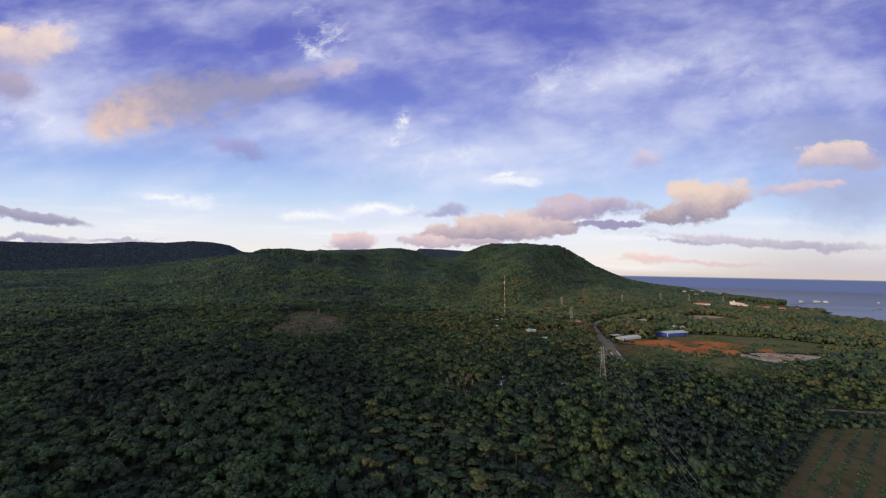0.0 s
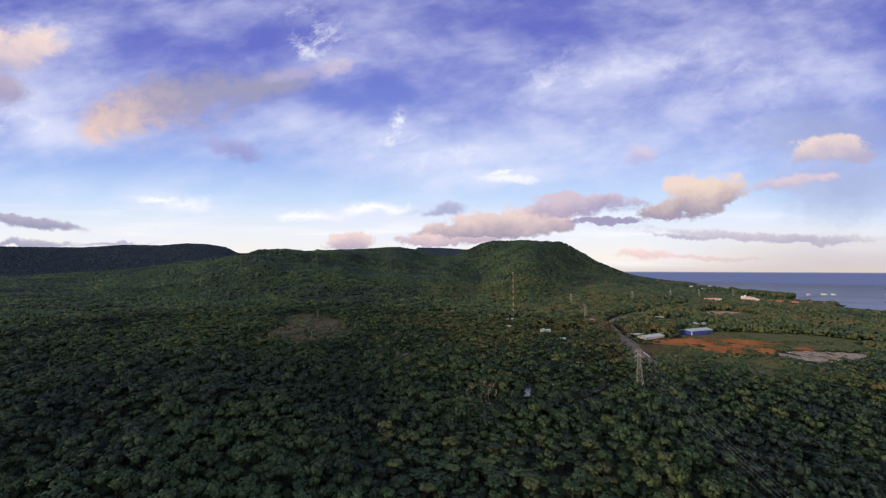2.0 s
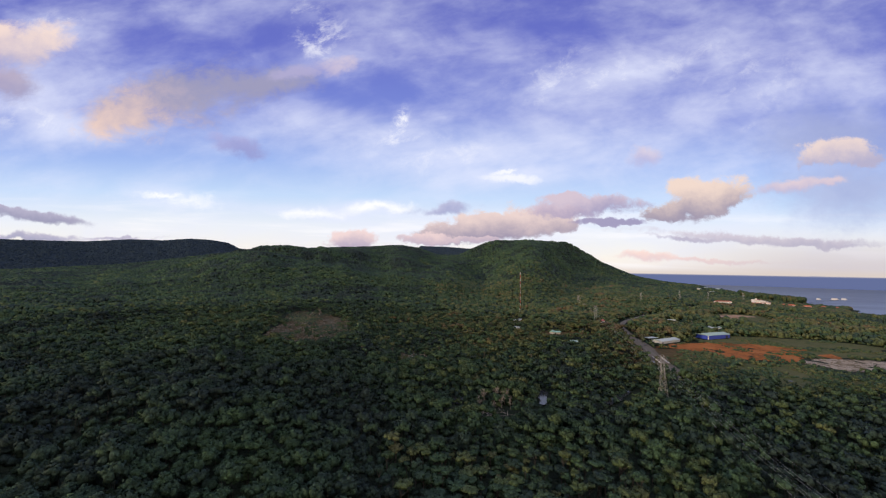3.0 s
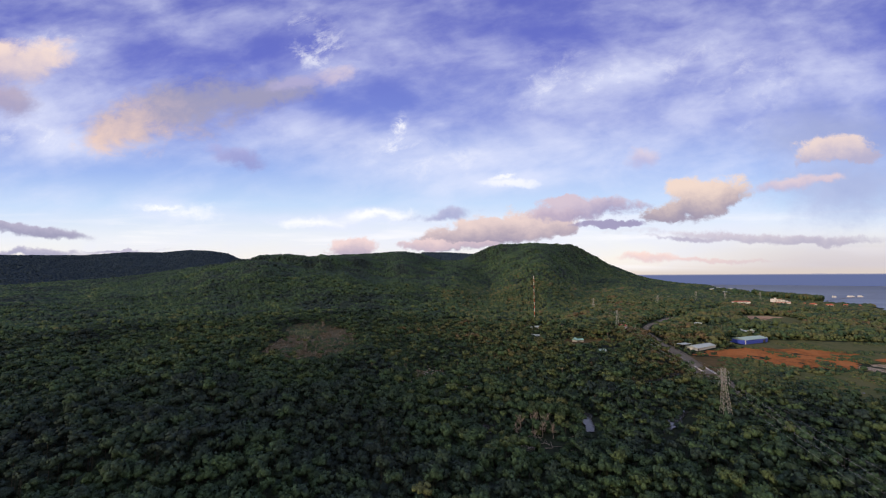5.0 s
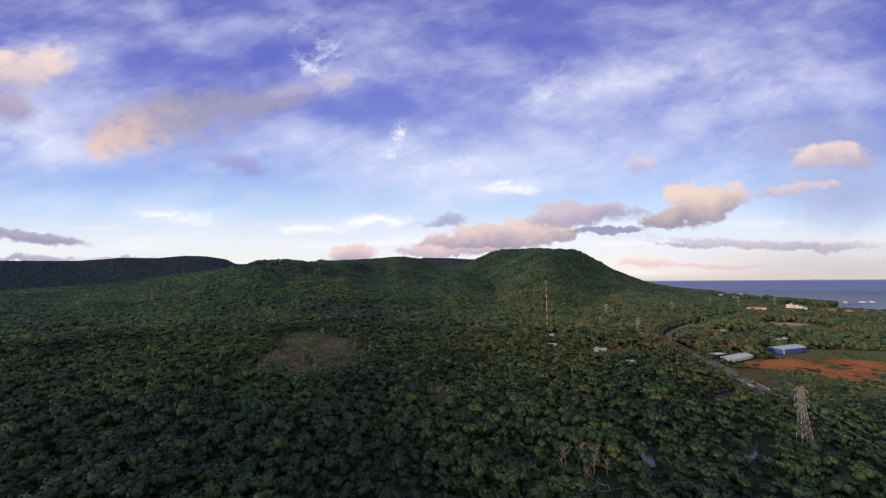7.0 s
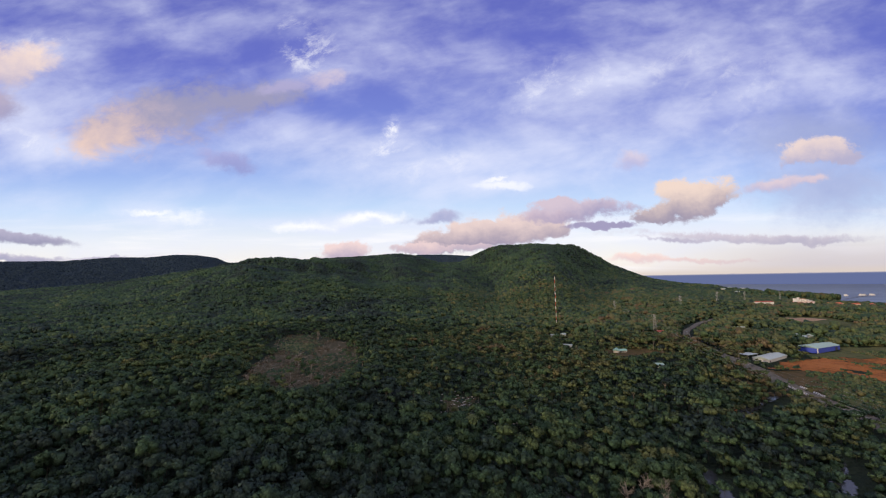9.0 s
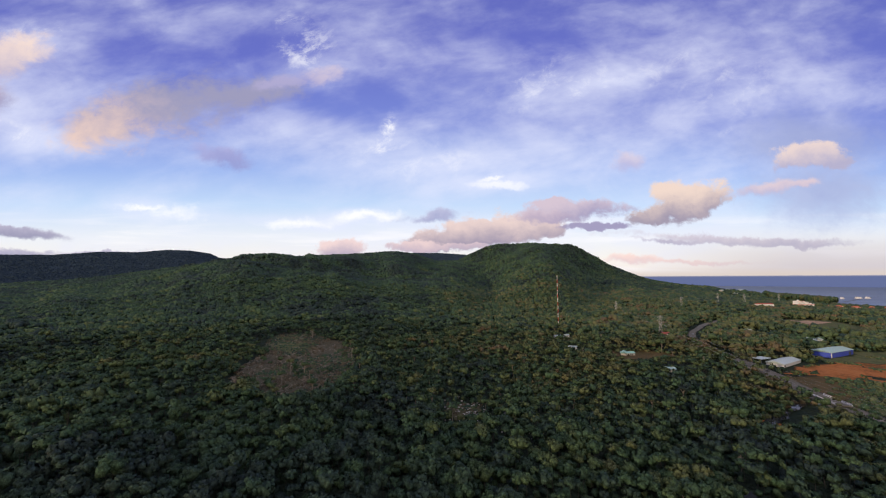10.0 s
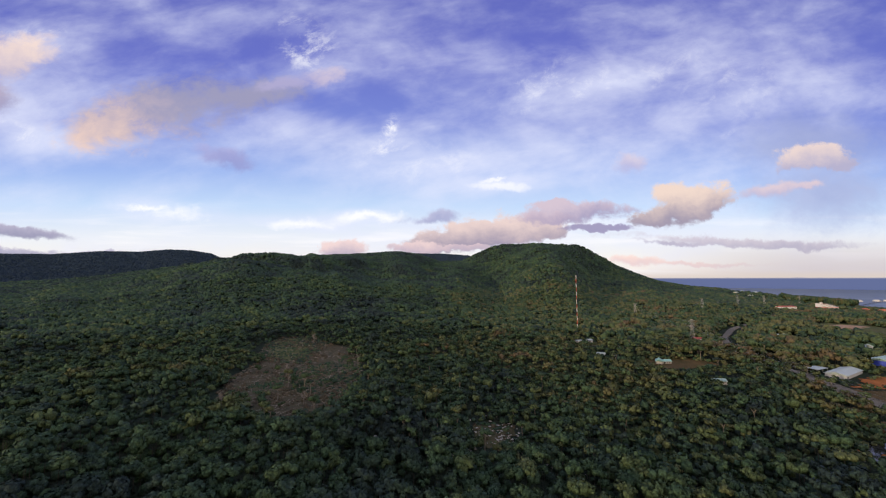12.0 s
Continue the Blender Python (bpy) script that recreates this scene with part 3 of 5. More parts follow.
def sea_sheet():
    bm = bmesh.new()
    ring = [(CX + 4840 * math.sin(a), CY + 4840 * math.cos(a)) for a in np.linspace(math.radians(12), math.radians(168), 60)]
    bm.faces.new([bm.verts.new((x, y, 0)) for x, y in ring + [(900, -4500), (900, 4600)]])
    bmesh.ops.recalc_face_normals(bm, faces=bm.faces)
    if list(bm.faces)[0].normal.z < 0:
        bmesh.ops.reverse_faces(bm, faces=bm.faces)
    me = bpy.data.meshes.new("sea")
    bm.to_mesh(me)
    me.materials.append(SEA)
    return tagged(new("sea", me), "calm blue-grey sea beyond the wooded coast", "sea", kind="structure")


sea_sheet()


def patch(name, poly, mat, label, category, lift=0.35, cell=4.0, ragged=5.0, level=None, kind="structure", relief=0.0):
    """A bare or wet area on the ground with an uneven edge."""
    xs, ys = [p[0] for p in poly], [p[1] for p in poly]
    gx, gy = np.arange(min(xs) - 8, max(xs) + 8, cell), np.arange(min(ys) - 8, max(ys) + 8, cell)
    X, Y = np.meshgrid(gx, gy, indexing="ij")
    ok = inside(poly, X + ragged * bumps(X, Y, 14, 3), Y + ragged * bumps(X + 90, Y + 50, 14, 3))
    Z = height(X, Y) + lift + relief * bumps(X, Y, 12, 3) if level is None else np.full(X.shape, level)
    n = X.shape[1]
    i, j = np.meshgrid(np.arange(X.shape[0] - 1), np.arange(n - 1), indexing="ij")
    keep = ok[:-1, :-1] & ok[1:, :-1] & ok[:-1, 1:] & ok[1:, 1:]
    i, j = i[keep], j[keep]
    faces = np.stack([i * n + j, (i + 1) * n + j, (i + 1) * n + j + 1, i * n + j + 1], -1)
    used, faces = np.unique(faces, return_inverse=True)
    verts = np.stack([X.ravel(), Y.ravel(), Z.ravel()], -1)[used]
    return tagged(new(name, mesh_from(name, verts, faces.reshape(-1, 4), [mat], smooth_shade=True)), label, category, kind=kind)


RED = [(254, 531), (296, 556), (330, 566), (395, 566), (445, 560), (455, 531), (420, 496), (375, 462), (325, 470), (306, 505), (285, 522)]
SAND = [(375, 476), (387, 441), (407, 429), (465, 444), (505, 474), (463, 486), (410, 486)]
SAND_FAR = [(548, 498), (585, 506), (634, 508), (634, 530), (600, 526), (560, 514)]
PIT = [(600, 872), (650, 862), (664, 838), (585, 800), (560, 806), (572, 838)]
FIELD = [(263, 257), (420, 262), (400, 110), (84, 121), (163, 180)]
CLEARING = [(-224, 480), (-233, 514), (-236, 558), (-262, 630), (-262, 669), (-229, 674), (-194, 645), (-160, 625), (-144, 545), (-140, 490), (-142, 448), (-166, 440), (-190, 446), (-206, 462)]
RUBBLE = [(-62, 466), (-36, 464), (-38, 428), (-60, 428)]
BARE_SPOT = [(58, 174), (75, 178), (74, 191), (58, 190)]
EAST_MEADOW = [(330, 566), (350, 588), (404, 598), (424, 616), (472, 612), (548, 596), (580, 552), (515, 484), (467, 486), (415, 489), (440, 540), (400, 562)]
ORANGE_SPOT = [(466, 514), (455, 486), (436, 477), (436, 500)]
ROADSIDE = [(246, 540), (262, 522), (286, 524), (302, 506), (288, 486), (256, 462), (232, 446), (224, 452)]
MEADOW = [(215, 455), (285, 520), (306, 500), (325, 466), (378, 455), (405, 425), (380, 375), (300, 350), (240, 385)]
POND_A = [(51, 330), (57, 331), (68, 356), (63, 366), (57, 352)]
POND_B = [(98, 327), (104, 327), (126, 349), (138, 361), (133, 364), (118, 351), (106, 341)]
POND_C = [(128, 414), (138, 417), (164, 436), (198, 454), (222, 458), (220, 464), (192, 461), (160, 443), (134, 425)]
POND_D = [(-13, 328), (-5, 330), (-1, 344), (-9, 347)]
HUT_YARD = [(122, 584), (200, 590), (216, 622), (190, 640), (135, 636)]
HUT_YARD_2 = [(96, 700), (135, 700), (138, 730), (98, 736)]
ROAD = [(204, 395), (213, 424), (220, 458), (231, 495), (244, 532), (257, 583), (272, 630), (292, 690), (330, 748), (362, 780), (412, 828), (500, 890), (600, 960), (690, 1034), (780, 1080)]
EARTH_BANK = [(136, 423), (148, 422), (150, 432), (138, 433)]
BEACH = [(1078, 850), (1104, 850), (1112, 900), (1120, 975), (1150, 1078), (1130, 1088), (1094, 985), (1086, 900)]

patch("red_earth", RED, RED_EARTH, "bare red-orange laterite earth, freshly cleared", "bare earth", relief=0.8, ragged=9)
patch("red_earth", ORANGE_SPOT, RED_EARTH, "small patch of bare orange earth in the grass", "bare earth", cell=2, lift=0.5)
patch("sand_flat", SAND, PALE_SAND, "pale sandy ground heaped beside the red earth", "sand", lift=0.45, relief=1.0, ragged=9)
patch("sand_flat", SAND_FAR, PINK_SAND, "strip of pale orange sand among low scrub", "sand", relief=0.5)
patch("sand_pit", PIT, PINK_SAND, "pale orange scraped sandy lot among trees", "sand", relief=0.5)
patch("farm_field", FIELD, BROWN_EARTH, "bare ploughed brown field with crop rows", "field", ragged=1.5, cell=1.5)
patch("cleared_ground", CLEARING, CUT_GROUND, "grey-brown felled clearing littered with cut branches", "clearing", ragged=9, relief=0.4)
patch("meadow", EAST_MEADOW, GRASS, "rough olive grassland round the warehouses", "meadow", lift=0.2, ragged=9)
patch("meadow", [(627, 892), (690, 868), (662, 792), (586, 728), (504, 733), (556, 848)], GRASS, "rough olive grassland round the sandy lot", "meadow", lift=0.2, ragged=9)
patch("grass_plot", [(-238, 586), (-264, 656), (-229, 668), (-196, 600), (-198, 568), (-212, 556)], GRASS, "green grassy strip at the far end of the clearing", "grass", lift=0.55, ragged=7)
patch("rubble_ground", RUBBLE, BROWN_EARTH, "stony clearing strewn with pale debris", "clearing", ragged=8)
patch("meadow", MEADOW, GRASS, "rough green grassland with low scrub", "meadow", lift=0.25, ragged=9)
patch("roadside_ground", ROADSIDE, ROUGH_EARTH, "rough brown grass between the road and the red earth", "grass", lift=0.3, ragged=4)
patch("bare_spot", BARE_SPOT, BROWN_EARTH, "small bare brown patch in the forest", "clearing", cell=2, ragged=4)
patch("earth_bank", EARTH_BANK, RED_EARTH, "small bare reddish bank above the stream", "bare earth", cell=1.0, ragged=3, relief=0.6)
patch("yard", HUT_YARD, ROUGH_EARTH, "grassy yard round a small green house", "yard")
patch("yard", HUT_YARD_2, GRASS, "grassy yard round low sheds", "yard")
PUDDLES = [[(x - 3, y - 1), (x + 3, y - 2), (x + 3, y + 1.5), (x - 2, y + 2)] for x, y in ((311, 421), (311, 417), (300, 395))]
for pool in (POND_A, POND_B, POND_C, POND_D, *PUDDLES):
    hx, hy = np.mean([p[0] for p in pool]), np.mean([p[1] for p in pool])
    patch("pond", pool, POND, "still dark stream pool reflecting the sky", "pond", cell=1.0, ragged=2.5, level=float(height(hx, hy)) + 1.0)
patch("beach", BEACH, PALE_SAND, "narrow sandy beach along the sea", "beach", lift=0.3, cell=5)


def ribbon(line, half, step=4.0):
    """Points left and right of a smooth line, and their headings."""
    P = [Vector((*p, 0)) for p in line]
    out = []
    for k in range(len(P) - 1):
        a, b, c, d = P[max(k - 1, 0)], P[k], P[k + 1], P[min(k + 2, len(P) - 1)]
        n = max(2, int((c - b).length / step))
        for i in range(n):
            t = i / n
            out.append(0.5 * ((2 * b) + (c - a) * t + (2 * a - 5 * b + 4 * c - d) * t * t + (3 * b - a - 3 * c + d) * t ** 3))
    out.append(P[-1])
    rows = []
    for k, p in enumerate(out):
        h = (out[min(k + 1, len(out) - 1)] - out[max(k - 1, 0)]).normalized()
        side = Vector((h.y, -h.x, 0))
        rows.append((p - side * half, p + side * half))
    return rows


def strip(name, line, half, mat, label, category, lift, zmin=None):
    rows = ribbon(line, half)
    verts = []
    for a, b in rows:
        z = float(height((a.x + b.x) / 2, (a.y + b.y) / 2)) + lift
        z = z if zmin is None else max(z, zmin)
        for q, dz in ((a, -0.5), (a, 0), (b, 0), (b, -0.5)):
            verts.append((q.x, q.y, z + dz))
    faces = [(4 * k + c, 4 * k + c + 1, 4 * k + c + 5, 4 * k + c + 4) for k in range(len(rows) - 1) for c in range(3)]
    return tagged(new(name, mesh_from(name, verts, [f[::-1] for f in faces], [mat])), label, category, kind="structure")


strip("road_verge", ROAD[:6], 8.0, DUST, "wide dusty brown shoulder beside the road", "verge", 0.5)
strip("road_verge", ROAD[5:], 4.5, DUST, "narrow dusty shoulder beside the road", "verge", 0.5)
strip("road", ROAD, 3.7, ASPHALT, "worn grey two-lane asphalt country road", "road", 0.62)
strip("track", [(300, 292), (345, 285), (420, 280)], 2.0, DUST, "pale dirt track beside the field", "track", 0.5)

# ---- the forest ----


def roomy(poly, grow, dx, dy):
    mx, my = sum(p[0] for p in poly) / len(poly), sum(p[1] for p in poly) / len(poly)
    return [(mx + dx + (x - mx) * grow, my + dy + (y - my) * grow) for x, y in poly]


BARE = [RED, SAND, roomy(EARTH_BANK, 1.3, -1, -5), EAST_MEADOW, SAND_FAR, [(627, 890), (685, 868), (655, 790), (582, 730), (508, 735), (560, 845)], FIELD, CLEARING, RUBBLE, ROADSIDE, [(292, 276), (350, 268), (430, 262), (430, 290), (345, 294), (298, 301)], [(58, 176), (74, 180), (72, 190), (60, 188)], roomy(HUT_YARD, 0.95, -3, -12), HUT_YARD_2] + [roomy(q, 1.3, -2, -8) for q in (POND_A, POND_B, POND_D)] + [roomy(POND_C, 1.1, -3, -9)]
# houses and towers that stand clear of trees: place and radius
KEEP = [(296, 566, 24), (281, 566, 18), (385, 594, 32), (438, 660, 20), (410, 738, 26), (153, 610, 15), (156, 537, 13), (113, 718, 16), (102, 643, 11), (270, 716, 10), (834, 1150, 40), (978, 1176, 46), (142, 800, 8), (159, 352, 8), (257, 706, 9), (16, 318, 10), (24, 322, 10)]


BUNGALOWS = [(1012, 1150), (1030, 1146), (1046, 1155), (1084, 1152), (1100, 1160), (1160, 1174), (1216, 1186)]
KEEP += [(bx - 6, by - 8, 15) for bx, by in BUNGALOWS]


def free(x, y):
    """Where trees may stand."""
    ok = shore(x, y) > 22
    wx, wy = x + 5 * bumps(x, y, 15, 2), y + 5 * bumps(x + 70, y, 15, 2)
    for poly in BARE:
        lone = (bumps(x, y, 7, 1) > 0.4) & (bumps(x, y, 60, 2) + 0.008 * (x + 185) > -0.12) if poly is CLEARING else False
        if poly is CLEARING:
            # the felled ground frays into open wood
            ok &= ~inside(poly, x + 22 * bumps(x, y, 38, 3), y + 26 * bumps(x + 200, y, 38, 3)) | lone
            continue
        ok &= ~inside(poly, wx, wy) | lone
    ok &= bumps(x + 300, y, 19, 2) > -0.8
    ok &= away(ROAD, x, y) > np.where((y > 446) & (y < 556), 11.0, np.where((y > 690) & (y < 850), 12.0, 4.2))
    ok &= ~(inside(MEADOW, wx, wy) & (bumps(x, y, 30, 2) < -0.12))
    for hx, hy, hr in KEEP:
        ok &= np.hypot(x - hx, y - hy + 3) > hr + 1
    return ok


def ico(divisions=1):
    bm = bmesh.new()
    bmesh.ops.create_icosphere(bm, subdivisions=divisions, radius=1.0)
    v = np.array([q.co[:] for q in bm.verts])
    f = np.array([[q.index for q in p.verts] for p in bm.faces])
    bm.free()
    return v, f


def outward(v, f):
    """Smooth normals of a triangle mesh."""
    n = np.zeros_like(v)
    face = np.cross(v[f[:, 1]] - v[f[:, 0]], v[f[:, 2]] - v[f[:, 0]])
    for k in range(3):
        np.add.at(n, f[:, k], face)
    return n / np.linalg.norm(n, axis=1)[:, None]


def cap(r, sides, skirt, rag=0.4):
    """One ragged dome."""
    a = np.arange(sides) / sides * 2 * math.pi + r.random()
    low = np.stack([np.cos(a), np.sin(a), np.full(sides, skirt)], -1) * (1 - 0.4 * rag + 0.8 * rag * r.random((sides, 1)))
    b = a + math.pi / sides
    mid = np.stack([np.cos(b) * 0.8, np.sin(b) * 0.8, np.full(sides, 0.38)], -1) * (1 - 0.5 * rag + rag * r.random((sides, 1)))
    top = np.array([[0.15 * r.normal(), 0.15 * r.normal(), 0.72 + 0.2 * r.random()]])
    f = []
    for i in range(sides):
        j = (i + 1) % sides
        f += [[i, j, sides + i], [j, sides + j, sides + i], [sides + i, sides + j, 2 * sides]]
    v = np.concatenate([low, mid, top])
    way = v * [1, 1, 1.2] + [0, 0, 0.12]
    return v, np.array(f), way / np.linalg.norm(way, axis=1)[:, None]


def crown(r, leaves, size, lobe_count=9, flat=0.75, spread=0.62, sides=5, solid=0.74):
    """A crown of radius 1: domed lobes, each with a shell of small leaf clumps; triangles, and the outward way at each corner."""
    # lobes fill the crown like seeds in a sunflower, lower towards the rim
    k = np.arange(lobe_count)
    out = spread * np.sqrt((k + 0.35) / lobe_count) * (0.85 + 0.3 * r.random(lobe_count))
    turn = 2.4 * k + 0.7 * r.random(lobe_count)
    lift = flat * (0.66 * np.sqrt(np.clip(1 - (out / 0.95) ** 2, 0, 1)) + 0.55 * (r.random(lobe_count) - 0.5)) - 0.14
    lobes = np.stack([out * np.cos(turn), out * np.sin(turn), lift], -1)
    girth = (0.26 + 0.17 * r.random(lobe_count)) * (9.0 / lobe_count) ** 0.35
    V, F, N, count = [], [], [], 0
    for c, g in zip(lobes, girth):
        v, f, n = cap(r, sides, -1.0 - 0.5 * r.random())
        V.append(c + v * solid * g * [1, 1, 0.85])
        F.append(f + count)
        n = n + 0.35 * c + 0.15 * r.normal(size=n.shape)
        N.append(n / np.linalg.norm(n, axis=1)[:, None])
        count += len(v)
    pick = r.choice(lobe_count, leaves, p=girth ** 2 / np.sum(girth ** 2))
    d = r.normal(size=(leaves, 3))
    d[:, 2] += 0.35
    d /= np.linalg.norm(d, axis=1)[:, None]
    d = d + 0.4 * lobes[pick]
    d /= np.linalg.norm(d, axis=1)[:, None]
    p = lobes[pick] + d * (girth[pick] * (0.84 + 0.24 * r.random(leaves)))[:, None] * [1, 1, 0.8]
    n = d + 0.45 * r.normal(size=(leaves, 3))
    n /= np.linalg.norm(n, axis=1)[:, None]
    a = np.cross(n, r.normal(size=(leaves, 3)))
    a /= np.linalg.norm(a, axis=1)[:, None]
    b = np.cross(n, a)
    s = (size * (0.6 + 0.8 * r.random(leaves)))[:, None]
    corner = ((-1, -0.1, -1), (0.1, -0.8, 0.6), (1, 0.15, -1), (-0.1, 0.85, 0.6))
    q = np.stack([p + s * (a * ca + b * cb) + n * 0.25 * s * bend for ca, cb, bend in corner], 1).reshape(-1, 3)
    o = d + 0.35 * p + [0, 0, 0.1] + 0.34 * r.normal(size=(leaves, 3))
    o /= np.linalg.norm(o, axis=1)[:, None]
    F.append((np.array([[0, 1, 3], [1, 2, 3]])[None] + (count + 4 * np.arange(leaves))[:, None, None]).reshape(-1, 3))
    return np.concatenate(V + [q]), np.concatenate(F), np.concatenate(N + [np.repeat(o, 4, 0)])


def clump(r, lobes, sides, skirt=-1.0):
    """A far crown: a few ragged domes leaning into one another."""
    V, F, N, count = [], [], [], 0
    for k in range(lobes):
        v, f, n = cap(r, sides, skirt, 0.8)
        a = 6.283 * k / lobes + r.random()
        g = 1.0 if lobes == 1 else 0.5 + 0.2 * r.random()
        off = np.array([0, 0, 0]) if lobes == 1 else np.array([0.5 * math.cos(a), 0.5 * math.sin(a), 0.3 * (r.random() - 0.4)])
        V.append(v * g + off)
        F.append(f + count)
        n = n + 0.36 * r.normal(size=n.shape)
        N.append(n / np.linalg.norm(n, axis=1)[:, None])
        count += len(v)
    return np.concatenate(V), np.concatenate(F), np.concatenate(N)


def stem():
    """A thin three-sided trunk from the ground (-1) to the crown (0)."""
    a = np.arange(3) * 2.1
    v = np.concatenate([np.stack([np.cos(a), np.sin(a), np.full(3, -1.0)], -1), np.stack([0.5 * np.cos(a), 0.5 * np.sin(a), np.full(3, 0.05)], -1)])
    return v, np.array([[i, (i + 1) % 3, 3 + i] for i in range(3)] + [[(i + 1) % 3, 3 + (i + 1) % 3, 3 + i] for i in range(3)])


def scatter(cell, near, far, spread, seed):
    """Tree places on a shaken grid between two distances from the flight."""
    r = np.random.default_rng(seed)
    X, Y = np.meshgrid(np.arange(-far - 90, far, cell), np.arange(0, far + 260, cell), indexing="ij")
    X = (X + cell * 0.5 * (np.floor(Y / cell) % 2) + cell * 0.6 * (2 * r.random(X.shape) - 1)).ravel()
    Y = (Y + cell * 0.6 * (2 * r.random(Y.shape) - 1)).ravel()
    # the shapes blend into one another over a wide belt
    d = np.minimum(np.hypot(X, Y), np.hypot(X + 86, Y - 238))
    d, az = d * (1 + 0.24 * (r.random(X.shape) - 0.5)), np.degrees(np.arctan2(X, Y + 40))
    ok = (d >= near) & (d < far) & (np.abs(az + 3) < spread) & (Y > 105) & (r.random(X.shape) < 0.96)
    X, Y = X[ok], Y[ok]
    ok = free(X, Y)
    return X[ok], Y[ok], r


def sizes(X, Y, r, edges=True):
    """Crown radius and tree height."""
    wood = 0.5 + 0.5 * bumps(X, Y, 70, 3)
    R = 2.7 + 3.5 * r.random(X.shape) ** 2.4 + 1.4 * (wood - 0.45)
    H = 4.0 + 4.0 * r.random(X.shape) + 4.0 * (wood - 0.5) + 4.0 * bumps(X, Y, 30, 3) + 1.15 * R
    H = np.maximum(H, 1.1 * R + 1.2)
    # the older wood between the warehouses and the coast
    old = smooth(120, 280, X) * smooth(520, 640, Y) * smooth(1010, 880, Y)
    R, H = R * (1 + 0.3 * old), H + (4.5 * r.random(X.shape) ** 1.5 - 0.6) * old
    # lower, younger growth along the edges of clearings
    if edges:
        open_ = sum((~free(X + dx, Y + dy)).astype(float) for dx, dy in ((11, 0), (-11, 0), (0, 12), (0, -12), (0, 24)))
        young = np.clip(open_ / 2.5, 0, 1)
        R, H = R * (1 - 0.3 * young), H * (1 - 0.5 * young)
    scrub = inside(MEADOW, X, Y)
    return np.where(scrub, 0.5 * R, R), np.where(scrub, 0.34 * H, H)


def forest(name, X, Y, R, H, r, kinds, with_stem, leaf=None, reach=1.0):
    """One mesh of many trees, from a few crown shapes."""
    Z = height(X, Y)
    V, F, T, M, N = [], [], [], [], []
    count = 0
    pick = r.integers(0, len(kinds), X.shape)
    # tint paints in light too: darker near, left, uphill; drier, paler on the plain
    dry_and_light = -0.08 * smooth(650, 1150, np.hypot(X, Y)) - 0.25 * smooth(50, 150, Z + 25 * bumps(X, Y, 160, 3)) + 0.2 * smooth(200, 580, Y) - 0.1 + 0.26 * smooth(380, 700, Y) * smooth(1900, 1100, Y) * smooth(-220, 200, X) - 0.3 * smooth(120, -200, X) + 0.12 * smooth(220, 500, Y) * smooth(900, 600, Y) - 0.14 * smooth(420, 180, Y + 0.25 * X)
    tint, turn, squat = np.clip(r.random(X.shape) * 0.9 + dry_and_light + 0.05, 0.02, 0.98), r.random(X.shape) * 6.28, 0.8 + 0.35 * r.random(X.shape)
    for k, (v, f, out) in enumerate(kinds):
        s = np.nonzero(pick == k)[0]
        c, n = np.cos(turn[s])[:, None], np.sin(turn[s])[:, None]
        W = np.empty((len(s), len(v), 3))
        W[..., 0] = X[s, None] + R[s, None] * (v[None, :, 0] * c - v[None, :, 1] * n)
        W[..., 1] = Y[s, None] + R[s, None] * (v[None, :, 0] * n + v[None, :, 1] * c)
        W[..., 2] = (Z + H - 0.8 * R)[s, None] + (R * squat)[s, None] * np.where(v[:, 2] < 0, reach, 1.0) * v[None, :, 2]
        V.append(W.reshape(-1, 3))
        F.append((f[None] + (count + np.arange(len(s)) * len(v))[:, None, None]).reshape(-1, 3))
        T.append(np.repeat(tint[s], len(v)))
        M.append(np.zeros(len(s) * len(f), int))
        if out is not None:
            O = np.empty_like(W)
            O[..., 0] = out[None, :, 0] * c - out[None, :, 1] * n
            O[..., 1] = out[None, :, 0] * n + out[None, :, 1] * c
            O[..., 2] = out[None, :, 2]
            N.append(O.reshape(-1, 3))
        count += len(s) * len(v)
    if with_stem:
        v, f = stem()
        W = np.empty((len(X), len(v), 3))
        W[..., 0] = X[:, None] + 0.14 * v[None, :, 0]
        W[..., 1] = Y[:, None] + 0.14 * v[None, :, 1]
        W[..., 2] = (Z + H - 0.8 * R)[:, None] + v[None, :, 2] * (H - 0.8 * R)[:, None]
        V.append(W.reshape(-1, 3))
        F.append((f[None] + (count + np.arange(len(X)) * len(v))[:, None, None]).reshape(-1, 3))
        T.append(np.repeat(tint, len(v)))
        M.append(np.ones(len(X) * len(f), int))
        if N:
            N.append(np.tile(v * [1, 1, 0] / 1.0, (len(X), 1)))
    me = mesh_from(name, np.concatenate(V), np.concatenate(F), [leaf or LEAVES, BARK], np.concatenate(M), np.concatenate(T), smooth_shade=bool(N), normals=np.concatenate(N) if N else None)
    return tagged(new(name, me), "dense dark green tropical forest with mixed crowns", "forest", kind="stuff")


r0 = np.random.default_rng(3)
FORMS = ((0.75, 0.62), (0.55, 0.7), (0.95, 0.5), (0.7, 0.66))
NEAR_KINDS = [crown(r0, 115, 0.115, int(r0.integers(5, 8)), *FORMS[k % 4]) for k in range(16)]
MID_KINDS = [crown(r0, 28, 0.17, int(r0.integers(3, 5)), *FORMS[k % 4], 4, 0.72) for k in range(14)]
LOW_KINDS = [clump(r0, 2 + k % 2, 4) for k in range(10)]
FAR_KINDS = [clump(r0, 1, 4, -0.6) for _ in range(8)]

X, Y, r = scatter(5.9, 0, 195, 54, 21)
